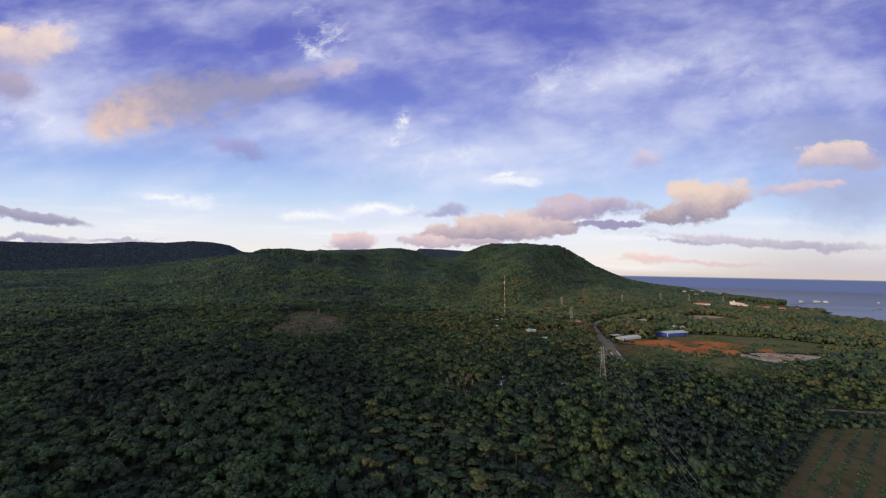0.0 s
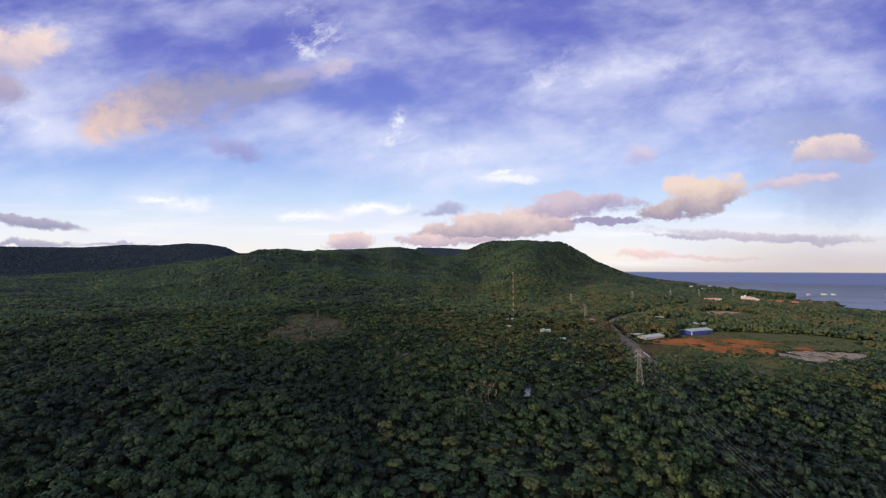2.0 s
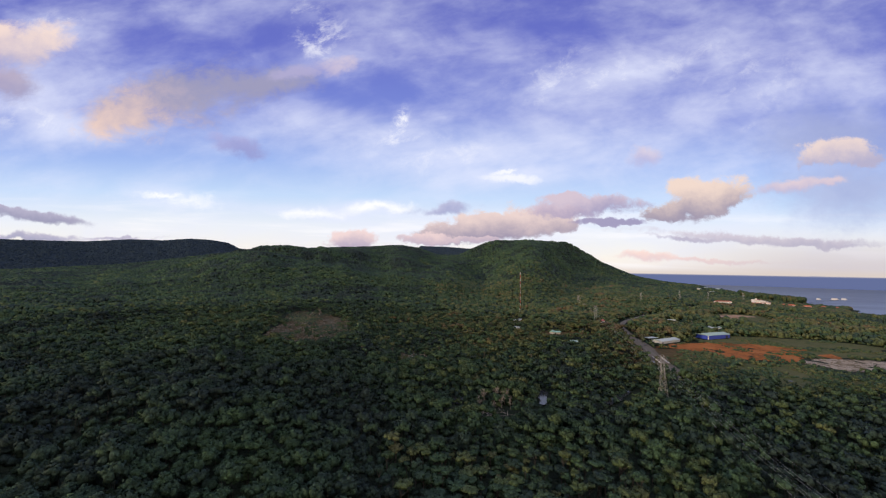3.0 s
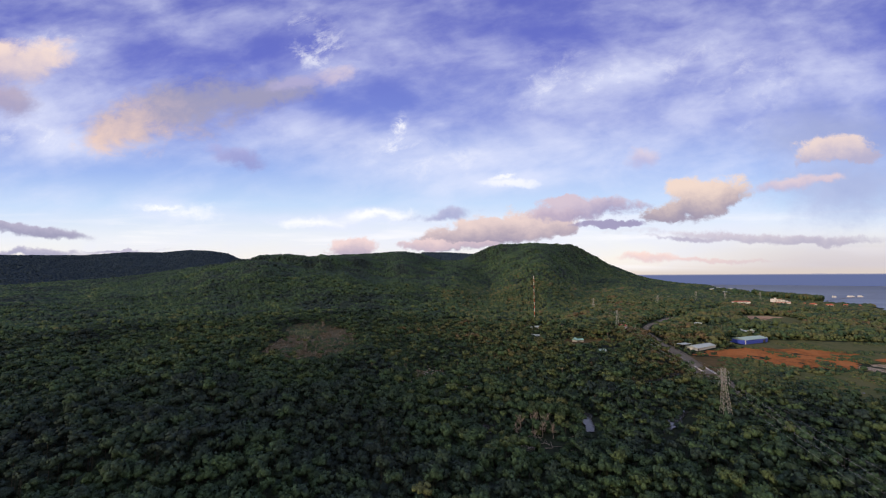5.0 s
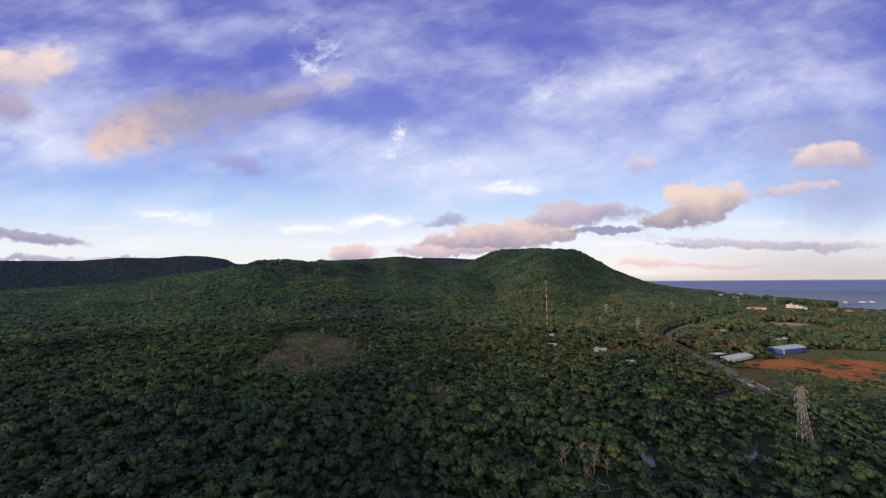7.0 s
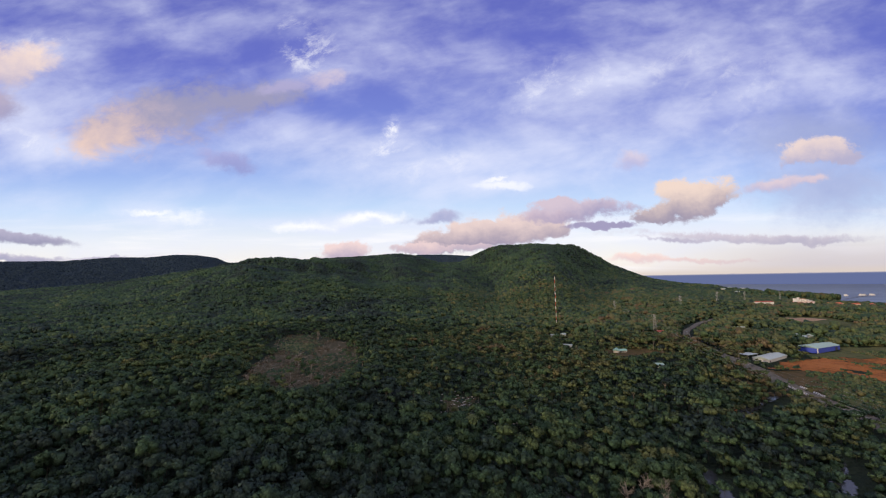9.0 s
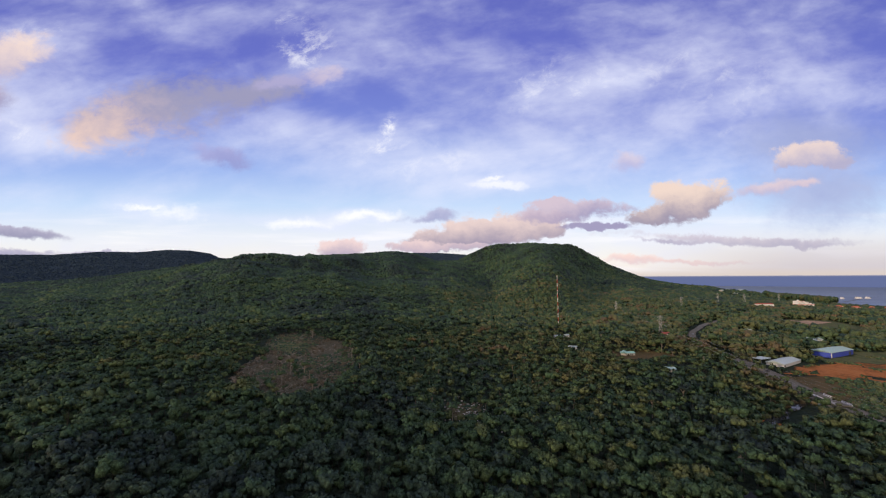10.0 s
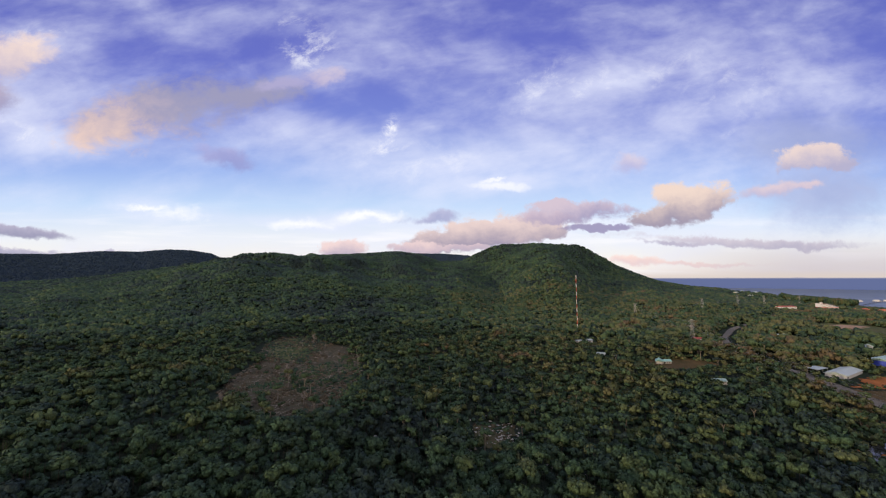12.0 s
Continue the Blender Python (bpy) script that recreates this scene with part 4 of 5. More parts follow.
# the trees that stand nearest under the flight are things of their own
OWN = inside([(-34, 160), (66, 165), (74, 255), (-54, 255)], X, Y)
own_trees = list(zip(X[OWN], Y[OWN], *[q for q in sizes(X[OWN], Y[OWN], r)]))[:290]
X, Y = X[~OWN], Y[~OWN]
forest("forest", X, Y, *sizes(X, Y, r), r, NEAR_KINDS, True)
X, Y, r = scatter(6.1, 195, 540, 54, 22)
forest("forest", X, Y, *sizes(X, Y, r), r, MID_KINDS, True)
X, Y, r = scatter(6.6, 540, 1080, 54, 23)
forest("forest", X, Y, *sizes(X, Y, r), r, LOW_KINDS, False)
X, Y, r = scatter(9.5, 1080, 2250, 54, 24)
R, H = sizes(X, Y, r, False)
forest("forest", X, Y, R * 1.62, 0.6 * H + 1, r, FAR_KINDS, False)


def understorey():
    """Shrubs between the trunks."""
    r = np.random.default_rng(26)
    X, Y = np.meshgrid(np.arange(-420, 700, 5.2), np.arange(100, 760, 5.2), indexing="ij")
    X, Y = (X + 3.2 * (2 * r.random(X.shape) - 1)).ravel(), (Y + 3.2 * (2 * r.random(Y.shape) - 1)).ravel()
    d = np.minimum(np.hypot(X, Y), np.hypot(X + 86, Y - 238))
    ok = (d < 820) & (np.abs(np.degrees(np.arctan2(X, Y + 40)) + 3) < 54)
    X, Y, d = X[ok], Y[ok], d[ok]
    ok = free(X, Y) | (bumps(X + 300, Y, 19, 2) <= -0.8)
    # further off only the edges of the wood show them
    rim = sum((~free(X + dx, Y + dy)).astype(int) for dx, dy in ((9, -9), (-9, -9), (0, -16)))
    ok &= (d < 380) | (rim > 0)
    for poly in BARE:
        ok &= ~inside(poly, X, Y)
    ok &= away(ROAD, X, Y) > 9
    X, Y = X[ok], Y[ok]
    R = 1.3 + 1.4 * r.random(X.shape)
    tagged(forest("undergrowth", X, Y, R, R + 0.6 + 1.6 * r.random(X.shape), r, FAR_KINDS, False), "dark green shrubs between the forest trees", "shrubs", kind="stuff")


understorey()


def woods_behind():
    """The forest goes on under and behind the start of the flight."""
    r = np.random.default_rng(25)
    X, Y = np.meshgrid(np.arange(-330, 330, 7.0), np.arange(-160, 108, 7.0), indexing="ij")
    X, Y = (X + 4 * (2 * r.random(X.shape) - 1)).ravel(), (Y + 4 * (2 * r.random(Y.shape) - 1)).ravel()
    ok = free(X, Y) & (np.hypot(X - 84, Y - 60) > 9)
    X, Y = X[ok], Y[ok]
    forest("forest", X, Y, *sizes(X, Y, r), r, LOW_KINDS, False)


woods_behind()


def far_ridge_woods():
    """Tree tops along the far ridges, in the haze-blue colour."""
    r = np.random.default_rng(77)
    n = 15000
    az = np.radians(np.where(r.random(n) < 0.85, -62 + 37 * r.random(n), -8 + 18 * r.random(n)))
    d = np.where(r.random(n) < 0.25, 4200 + 110 * r.random(n), 3000 + 1250 * r.random(n))
    X, Y = CX + d * np.sin(az), CY + d * np.cos(az)
    ob = forest("far_forest", X, Y, 7 + 7 * r.random(n), 4 + 6 * r.random(n), r, FAR_KINDS, False, HAZY_FAR_WOODS)
    tagged(ob, "dark woods covering the distant ridge, tinted blue for haze", "forest", kind="stuff")


far_ridge_woods()


def headland_pines():
    """The dark belt of tall trees along the headland."""
    r = np.random.default_rng(41)
    n = 1300
    t, w = r.random(n), r.random(n)
    X, Y = 1200 + 215 * t, 1450 + 100 * w - 8 * t
    ok = shore(X, Y) > 5
    X, Y = X[ok], Y[ok]
    H = 15 + 8 * r.random(X.shape) + 4 * bumps(X, Y, 25, 2)
    ob = forest("pine_belt", X, Y, 3.2 + 1.6 * r.random(X.shape), H, r, LOW_KINDS, False, reach=4.0)
    tagged(ob, "dark belt of tall pines along the headland", "pine trees", kind="stuff")


headland_pines()


def part(name, data, material_, parent, label=""):
    """One mesh object under a thing or under a part; data: a bmesh or a mesh."""
    me = data
    if isinstance(data, bmesh.types.BMesh):
        me = bpy.data.meshes.new(name)
        data.to_mesh(me)
        data.free()
    if material_ and not me.materials:
        me.materials.append(material_)
    ob = new(name, me)
    ob.parent = parent
    return tagged(ob, label)


def thing(name, label, category, m, group="", kind=""):
    ob = new(name)
    ob.matrix_world = m
    return tagged(ob, label, category, group, kind)


def limb(bm, a, b, ra, rb, sides=6):
    """A tapered round bar from a to b, added to bm."""
    a, b = Vector(a), Vector(b)
    turn = (b - a).to_track_quat("Z", "Y").to_matrix()
    rings = []
    for p, rad in ((a, ra), (b, rb)):
        rings.append([bm.verts.new(p + turn @ Vector((rad * math.cos(6.2832 * k / sides), rad * math.sin(6.2832 * k / sides), 0))) for k in range(sides)])
    for k in range(sides):
        bm.faces.new((rings[0][k], rings[0][(k + 1) % sides], rings[1][(k + 1) % sides], rings[1][k]))
    bm.faces.new(rings[0][::-1])
    bm.faces.new(rings[1])


def own_forest():
    protos = []
    for k in range(10):
        v, f, n = crown(r0, 190, 0.08, int(r0.integers(8, 13)), *FORMS[k % 4])
        leaf_mesh = mesh_from("crown", v * 2.4 + [0, 0, 6.6], f, [LEAVES], smooth_shade=True, normals=n)
        bm = bmesh.new()
        top = Vector((0.5 * r0.normal(), 0.5 * r0.normal(), 6.2))
        limb(bm, (0, 0, -0.4), top * 0.6, 0.26, 0.18)
        limb(bm, top * 0.6, top, 0.18, 0.1)
        for j in range(4):
            a = 1.57 * j + r0.random()
            limb(bm, top * (0.55 + 0.1 * j), (1.4 * math.cos(a), 1.4 * math.sin(a), 6.6 + r0.random()), 0.1, 0.04, 5)
        trunk_mesh = bpy.data.meshes.new("trunk")
        bm.to_mesh(trunk_mesh)
        bm.free()
        trunk_mesh.materials.append(BARK)
        protos.append((leaf_mesh, trunk_mesh))
    for x, y, R, H in own_trees:
        k = int(r0.integers(0, 10))
        s = H / 8.6
        ob = thing("tree", "broadleaf forest tree with a rounded dark green crown", "tree", pose(x, y, float(height(x, y)), 0, 0, r0.random() * 360), "forest trees below the flight")
        ob.scale = (R / 2.4, R / 2.4, s)
        part("trunk", protos[k][1], None, ob)
        part("crown", protos[k][0], None, ob)


own_forest()


def emergent_trees():
    """Tall trees with pale trunks and flat, open crowns that stand above the rest."""
    protos = []
    for k in range(5):
        v, f, n = crown(r0, 110, 0.1, 9, 0.55, 0.7)
        v = v * [3.2, 3.2, 2.5]
        leaf_mesh = mesh_from("crown", v + [0.2, 0.1, 9.6], f, [LEAVES], smooth_shade=True, normals=n)
        bm = bmesh.new()
        bend = Vector((0.4 * r0.normal(), 0.4 * r0.normal(), 7.6))
        limb(bm, (0, 0, -0.5), bend, 0.26, 0.19)
        for j in range(5):
            a = 1.26 * j + r0.random()
            limb(bm, bend * (0.9 + 0.02 * j), (1.4 * math.cos(a), 1.4 * math.sin(a), 9.0 + 0.6 * r0.random()), 0.1, 0.05, 5)
        trunk_mesh = bpy.data.meshes.new("trunk")
        bm.to_mesh(trunk_mesh)
        bm.free()
        trunk_mesh.materials.append(PALE_BARK)
        protos.append((leaf_mesh, trunk_mesh))
    r = random.Random(12)
    made = 0
    while made < 190:
        k = r.random()
        if k < 0.45:
            x, y = r.uniform(-40, 330), r.uniform(430, 780)
        elif k < 0.75:
            x, y = r.uniform(-190, -20), r.uniform(420, 640)
        else:
            x, y = r.uniform(180, 460), r.uniform(560, 900)
        ok = bool(free(np.array([x]), np.array([y]))[0]) and not bool(inside(MEADOW, np.array([x]), np.array([y]))[0]) or bool(inside(CLEARING, np.array([x + 25]), np.array([y]))[0]) and r.random() < 0.3
        if not ok:
            continue
        made += 1
        leaf_mesh, trunk_mesh = protos[made % 5]
        s = r.uniform(0.8, 1.25) * (1.25 if x > 150 and y > 500 else 1.0)
        ob = thing("tall_tree", "tall tree with a pale trunk and a flat olive crown", "tree", pose(x, y, float(height(x, y)), r.uniform(-4, 4), r.uniform(-4, 4), r.uniform(0, 360)), "tall trees above the canopy")
        ob.scale = (s, s, s * r.uniform(0.9, 1.1))
        part("trunk", trunk_mesh, None, ob)
        part("crown", leaf_mesh, None, ob)


emergent_trees()

# ---- built things ----
WHITE_PAINT = plain_material("white_paint", (0.72, 0.70, 0.67), 0.6, vary=0.1)
CREAM_WALL = plain_material("cream_wall", (0.62, 0.56, 0.48), 0.75, vary=0.12)
GREY_ROOF = plain_material("grey_metal_roof", (0.46, 0.53, 0.48), 0.45, 0.2, vary=0.14, scale=0.6)
GREEN_ROOF = plain_material("pale_green_roof", (0.36, 0.50, 0.42), 0.5, 0.1, vary=0.12, scale=0.5)
TEAL_ROOF = plain_material("teal_roof", (0.26, 0.48, 0.42), 0.5, vary=0.12)
BLUE_WALL = plain_material("blue_cladding", (0.035, 0.065, 0.42), 0.5, vary=0.14)
RED_ROOF = plain_material("red_tile_roof", (0.34, 0.075, 0.045), 0.7, vary=0.2, scale=1.0)
ORANGE_ROOF = plain_material("orange_tile_roof", (0.42, 0.12, 0.065), 0.7, vary=0.2)
RED_PAINT = plain_material("red_paint", (0.48, 0.07, 0.035), 0.6, vary=0.12)
STEEL = plain_material("galvanised_steel", (0.36, 0.35, 0.33), 0.6, 0.3, vary=0.15)
ALUMINIUM = plain_material("aluminium_wire", (0.36, 0.36, 0.36), 0.5, 0.3, vary=0.1)
DARK = plain_material("dark_opening", (0.03, 0.03, 0.035), 0.4, vary=0.2)
CONCRETE = plain_material("pale_concrete", (0.50, 0.50, 0.50), 0.75, vary=0.15, bump=0.2)
HULL = plain_material("dark_hull", (0.07, 0.06, 0.06), 0.6, vary=0.2)
STONE = plain_material("pale_limestone", (0.34, 0.32, 0.29), 0.85, vary=0.2)


def box(bm, lo, hi):
    v = [bm.verts.new((x, y, z)) for z in (lo[2], hi[2]) for y in (lo[1], hi[1]) for x in (lo[0], hi[0])]
    for f in ((0, 2, 3, 1), (4, 5, 7, 6), (0, 1, 5, 4), (2, 6, 7, 3), (0, 4, 6, 2), (1, 3, 7, 5)):
        bm.faces.new([v[k] for k in f])


def boxed(lo, hi):
    bm = bmesh.new()
    box(bm, lo, hi)
    return bm


def roof_mesh(l, w, eave, ridge, over=0.6, hip=0.0, thick=0.25):
    """A pitched roof along x: gabled, or hipped by that many metres at both ends."""
    bm = bmesh.new()
    a, b = l / 2 + over, w / 2 + over
    low = [(-a, -b, eave), (a, -b, eave), (a, b, eave), (-a, b, eave)]
    top = [(-a + hip, 0, ridge), (a - hip, 0, ridge)]
    v = [bm.verts.new((x, y, z + dz)) for dz in (0, thick) for x, y, z in low + top]
    for o in (0, 6):
        for f in ((0, 1, 5, 4), (2, 3, 4, 5), (1, 2, 5), (3, 0, 4)):
            q = [v[k + o] for k in f]
            bm.faces.new(q if o else q[::-1])
    for i, j in ((0, 1), (1, 2), (2, 3), (3, 0)):
        bm.faces.new((v[i], v[j], v[j + 6], v[i + 6]))
    return bm


def house(name, label, x, y, turn, l, w, eave, ridge, wall_mat, roof_mat, windows=3, hip=0.0, group="", category="house", door=True):
    """A pitched-roof building with four walls, roof, door and windows on the long sides."""
    z = min(float(height(x + dx, y + dy)) for dx in (-l / 3, l / 3) for dy in (-w / 3, w / 3))
    ob = thing(name, label, category, pose(x, y, z, 0, 0, turn), group)
    a, b = l / 2, w / 2
    for lo, hi in (((-a, -b, -1), (a, -b + 0.25, eave)), ((-a, b - 0.25, -1), (a, b, eave)), ((-a, -b + 0.25, -1), (-a + 0.25, b - 0.25, eave)), ((a - 0.25, -b + 0.25, -1), (a, b - 0.25, eave))):
        part("wall", boxed(lo, hi), wall_mat, ob)
    part("roof", roof_mesh(l, w, eave, ridge, 0.6, hip), roof_mat, ob)
    part("ridge_cap", boxed((-a + hip, -0.2, ridge + 0.2), (a - hip, 0.2, ridge + 0.34)), roof_mat, ob)
    for k in range(windows):
        px = -a + l * (k + 1) / (windows + 1)
        for side in (-1, 1):
            part("window", boxed((px - 0.6, side * b - 0.04, eave * 0.42), (px + 0.6, side * b + 0.04, eave * 0.75)), DARK, ob)
    if door:
        part("door", boxed((-a + 0.8, -b - 0.05, 0), (-a + 0.8 + min(3.0, l * 0.1 + 0.6), -b + 0.05, min(eave * 0.7, 3.2))), DARK, ob)
    return ob


def warehouses():
    shed = house("warehouse", "long pale-walled warehouse with a pale green-grey metal roof", 294, 568, 27, 42, 14, 2.9, 4.9, CONCRETE, GREY_ROOF, 0, category="warehouse")
    lean = thing("open_shed", "low open shed with a pale roof on posts", "shed", pose(279, 578, float(height(279, 578)), 0, 0, 20))
    part("roof", boxed((-9, -5, 3.6), (9, 5, 3.8)), GREY_ROOF, lean)
    for px in (-8.5, 0, 8.5):
        for py in (-4.5, 4.5):
            part("post", boxed((px - 0.12, py - 0.12, -0.5), (px + 0.12, py + 0.12, 3.6)), STEEL, lean)
    part("back_wall", boxed((-8.8, 4.6, -0.5), (8.8, 4.8, 3.6)), DARK, lean)
    blue = house("warehouse", "blue-clad warehouse with a pale green metal roof", 386, 603, 20, 48, 18, 5.4, 7.6, BLUE_WALL, GREEN_ROOF, 0, category="warehouse", door=False)
    part("corner_panel", boxed((-24.15, -9.15, -0.5), (-22.2, -8.9, 5.2)), WHITE_PAINT, blue, "white corner panel")
    for k in range(7):
        part("cladding_rib", boxed((-19 + 6.2 * k, -9.1, -0.5), (-18.7 + 6.2 * k, -9.0, 5.2)), BLUE_WALL, blue)
    part("door", boxed((14, -9.1, 0), (19, -8.98, 4.0)), DARK, blue)
    for x, y, l, t in ((428, 664, 12, 10), (448, 672, 10, 40), (436, 676, 8, 60)):
        house("cottage", "small white cottage with a pale metal roof among trees", x, y, t, l, 7, 3.2, 5.2, WHITE_PAINT, GREY_ROOF, 2, group="cottages by the warehouses")
    for x, y, l in ((374, 752, 14), (399, 756, 20), (420, 754, 16), (450, 752, 12)):
        house("shed", "low shed with a pale metal roof beside the road", x, y, 4, l, 6, 3, 4.2, WHITE_PAINT, GREY_ROOF, 2, group="roadside sheds", category="shed")


warehouses()


def huts():
    house("farmhouse", "small house with a bright teal roof in a grassy yard", 149, 613, 60, 8, 6, 2.8, 5.0, CREAM_WALL, TEAL_ROOF, 2)
    house("farmhouse", "low annexe with a pale teal roof in a grassy yard", 156, 613, 0, 9, 5, 2.5, 3.9, CREAM_WALL, TEAL_ROOF, 3)
    house("cabin", "pale-roofed cabin alone in the forest", 156, 543, -8, 8.5, 6, 2.8, 4.2, CREAM_WALL, GREEN_ROOF, 2)
    house("farm_shed", "long low white shed in a grassy yard", 111, 722, 6, 10, 5, 2.6, 3.8, WHITE_PAINT, GREY_ROOF, 4, category="shed")
    house("farm_shed", "small white shed in a grassy yard", 124, 722, 10, 6, 5, 3.4, 4.8, WHITE_PAINT, GREY_ROOF, 1, category="shed")
    house("cabin", "small white-roofed cabin half hidden by trees", 103, 648, -20, 11, 4, 2.8, 4.0, WHITE_PAINT, GREY_ROOF, 2)
    house("cottage", "small cottage with a red roof beside the pylon", 271, 722, 10, 11, 8, 4.2, 6.4, WHITE_PAINT, RED_ROOF, 2)


huts()


def resort():
    house("guest_house", "long white building with a red tiled roof", 842, 1165, 0, 46, 12, 6.4, 8.8, WHITE_PAINT, RED_ROOF, 10, 4.0, category="guest house")
    # a building shaped like a liner, deck over deck
    x, y = 988, 1194
    liner = thing("ship_building", "large white building shaped like a stepped ship", "hotel", pose(x, y, float(height(x, y)), 0, 0, -4))

    def deck(l, w, z0, z1, bow, mat, name):
        bm = bmesh.new()
        ring = [(-l / 2, -w / 2), (l / 2 - bow, -w / 2), (l / 2, 0), (l / 2 - bow, w / 2), (-l / 2, w / 2)]
        lo, hi = [bm.verts.new((px, py, z0)) for px, py in ring], [bm.verts.new((px * 1.02, py * 1.02, z1)) for px, py in ring]
        for k in range(5):
            bm.faces.new((lo[k], lo[(k + 1) % 5], hi[(k + 1) % 5], hi[k]))
        bm.faces.new(hi)
        return part(name, bm, mat, liner)

    deck(66, 18, -1, 7, 8, WHITE_PAINT, "hull")
    deck(67, 18.4, 4.6, 6.2, 8, RED_PAINT, "red_band")
    for k, (l, z, dx) in enumerate(((52, 7, -3), (40, 10.6, -6), (24, 14.2, -10))):
        d = deck(l, 15 - 2 * k, z, z + 3.2, 5, WHITE_PAINT, "deck")
        d.location.x = dx
        e = deck(l + 1.5, 16.5 - 2 * k, z + 3.2, z + 3.6, 5, WHITE_PAINT if k < 2 else RED_PAINT, "deck_edge")
        e.location.x = dx
        for q in range(int(l / 4)):
            part("window", boxed((dx - l / 2 + 2 + 4 * q, -(15 - 2 * k) / 2 - 0.12, z + 1), (dx - l / 2 + 4 + 4 * q, -(15 - 2 * k) / 2 - 0.02, z + 2.2)), DARK, liner)
    part("funnel", boxed((-24, -2.5, 17.8), (-19, 2.5, 23)), WHITE_PAINT, liner)
    part("prow", boxed((-33, -8, 7), (-29, 8, 19)), WHITE_PAINT, liner)
    liner.scale = (0.8, 0.8, 0.74)
    spots = random.Random(4)
    for k in range(len(BUNGALOWS)):
        hx, hy = BUNGALOWS[k]
        house("bungalow", "beach bungalow with a steep orange tiled roof", hx, hy, spots.uniform(-30, 30), 11, 8, 3.2, 6.4, CREAM_WALL, ORANGE_ROOF, 2, 3.0, "beach bungalows", "bungalow")
    for hx, hy in ((1080, 1597), (1105, 1560), (1132, 1630), (1160, 1600)):
        house("villa", "white villa on the wooded headland", hx, hy, 10, 15, 9, 6, 8.5, CREAM_WALL, GREY_ROOF, 4, group="headland villas", category="villa")


resort()


def pylon():
    """A lattice tower, 33 m high, arms along x."""
    ob = thing("pylon", "grey galvanised lattice power pylon with three pairs of arms", "pylon", pose(0, 0, 0), "power line pylons")

    def half(z):
        return 2.9 - (2.9 - 1.25) * min(z / 20.0, 1.0) - max(z - 20, 0) * 0.02

    for sx in (-1, 1):
        for sy in (-1, 1):
            bm = bmesh.new()
            for a, b in ((-1, 20), (20, 32)):
                limb(bm, (sx * half(max(a, 0)), sy * half(max(a, 0)), a), (sx * half(b), sy * half(b), b), 0.10, 0.08, 4)
            part("leg", bm, STEEL, ob)
    levels = [0, 4.5, 8.5, 12, 15, 17.6, 20, 22, 24, 26, 28, 30, 32]
    for a, b in zip(levels, levels[1:]):
        bm = bmesh.new()
        p, q = half(a), half(b)
        for s in (-1, 1):
            limb(bm, (-p, s * p, a), (q, s * q, b), 0.042, 0.042, 4)
            limb(bm, (p, s * p, a), (-q, s * q, b), 0.042, 0.042, 4)
            limb(bm, (s * p, -p, a), (s * q, q, b), 0.042, 0.042, 4)
            limb(bm, (s * p, p, a), (s * q, -q, b), 0.042, 0.042, 4)
            limb(bm, (-q, s * q, b), (q, s * q, b), 0.042, 0.042, 4)
            limb(bm, (s * q, -q, b), (s * q, q, b), 0.042, 0.042, 4)
        part("bracing", bm, STEEL, ob)
    for z in (21.5, 25.5, 29.5):
        for s in (-1, 1):
            bm = bmesh.new()
            for sy in (-1, 1):
                limb(bm, (s * half(z), sy * half(z), z), (s * 3.3, 0, z + 0.4), 0.07, 0.055, 4)
                limb(bm, (s * half(z + 2), sy * half(z + 2), z + 2), (s * 3.3, 0, z + 0.4), 0.07, 0.055, 4)
            part("cross_arm", bm, STEEL, ob)
            bm = bmesh.new()
            limb(bm, (s * 3.3, 0, z + 0.4), (s * 3.3, 0, z - 1.4), 0.075, 0.075, 6)
            part("insulator", bm, CONCRETE, ob)
    return ob


LINE = [(84, 60), (159, 356), (257, 711), (318, 951), (522, 1040), (700, 1150), (850, 1235), (1010, 1290)]


def power_line():
    first = pylon()
    tops = []
    for k, (x, y) in enumerate(LINE):
        a, b = LINE[max(k - 1, 0)], LINE[min(k + 1, len(LINE) - 1)]
        turn = math.degrees(math.atan2(b[1] - a[1], b[0] - a[0])) - 90
        m = pose(x, y, float(height(x, y)), 0, 0, turn)
        if k == 0:
            first.matrix_world = m
        else:
            copy_thing(first, m)
        tops.append(m)
    for k in range(len(LINE) - 1):
        for z in (20.1, 24.1, 28.1):
            for s in (-3.3, 3.3):
                a, b = tops[k] @ Vector((s, 0, z)), tops[k + 1] @ Vector((s, 0, z))
                sag = (b - a).length * 0.022
                bm = bmesh.new()
                pts = [a.lerp(b, i / 24) - Vector((0, 0, sag * 4 * (i / 24) * (1 - i / 24))) for i in range(25)]
                for p, q in zip(pts, pts[1:]):
                    limb(bm, p, q, 0.022, 0.022, 3)
                me = bpy.data.meshes.new("power_cable")
                bm.to_mesh(me)
                bm.free()
                me.materials.append(ALUMINIUM)
                tagged(new("power_cable", me), "thin grey aluminium power cable strung between pylons", "cable", "power cables")


power_line()


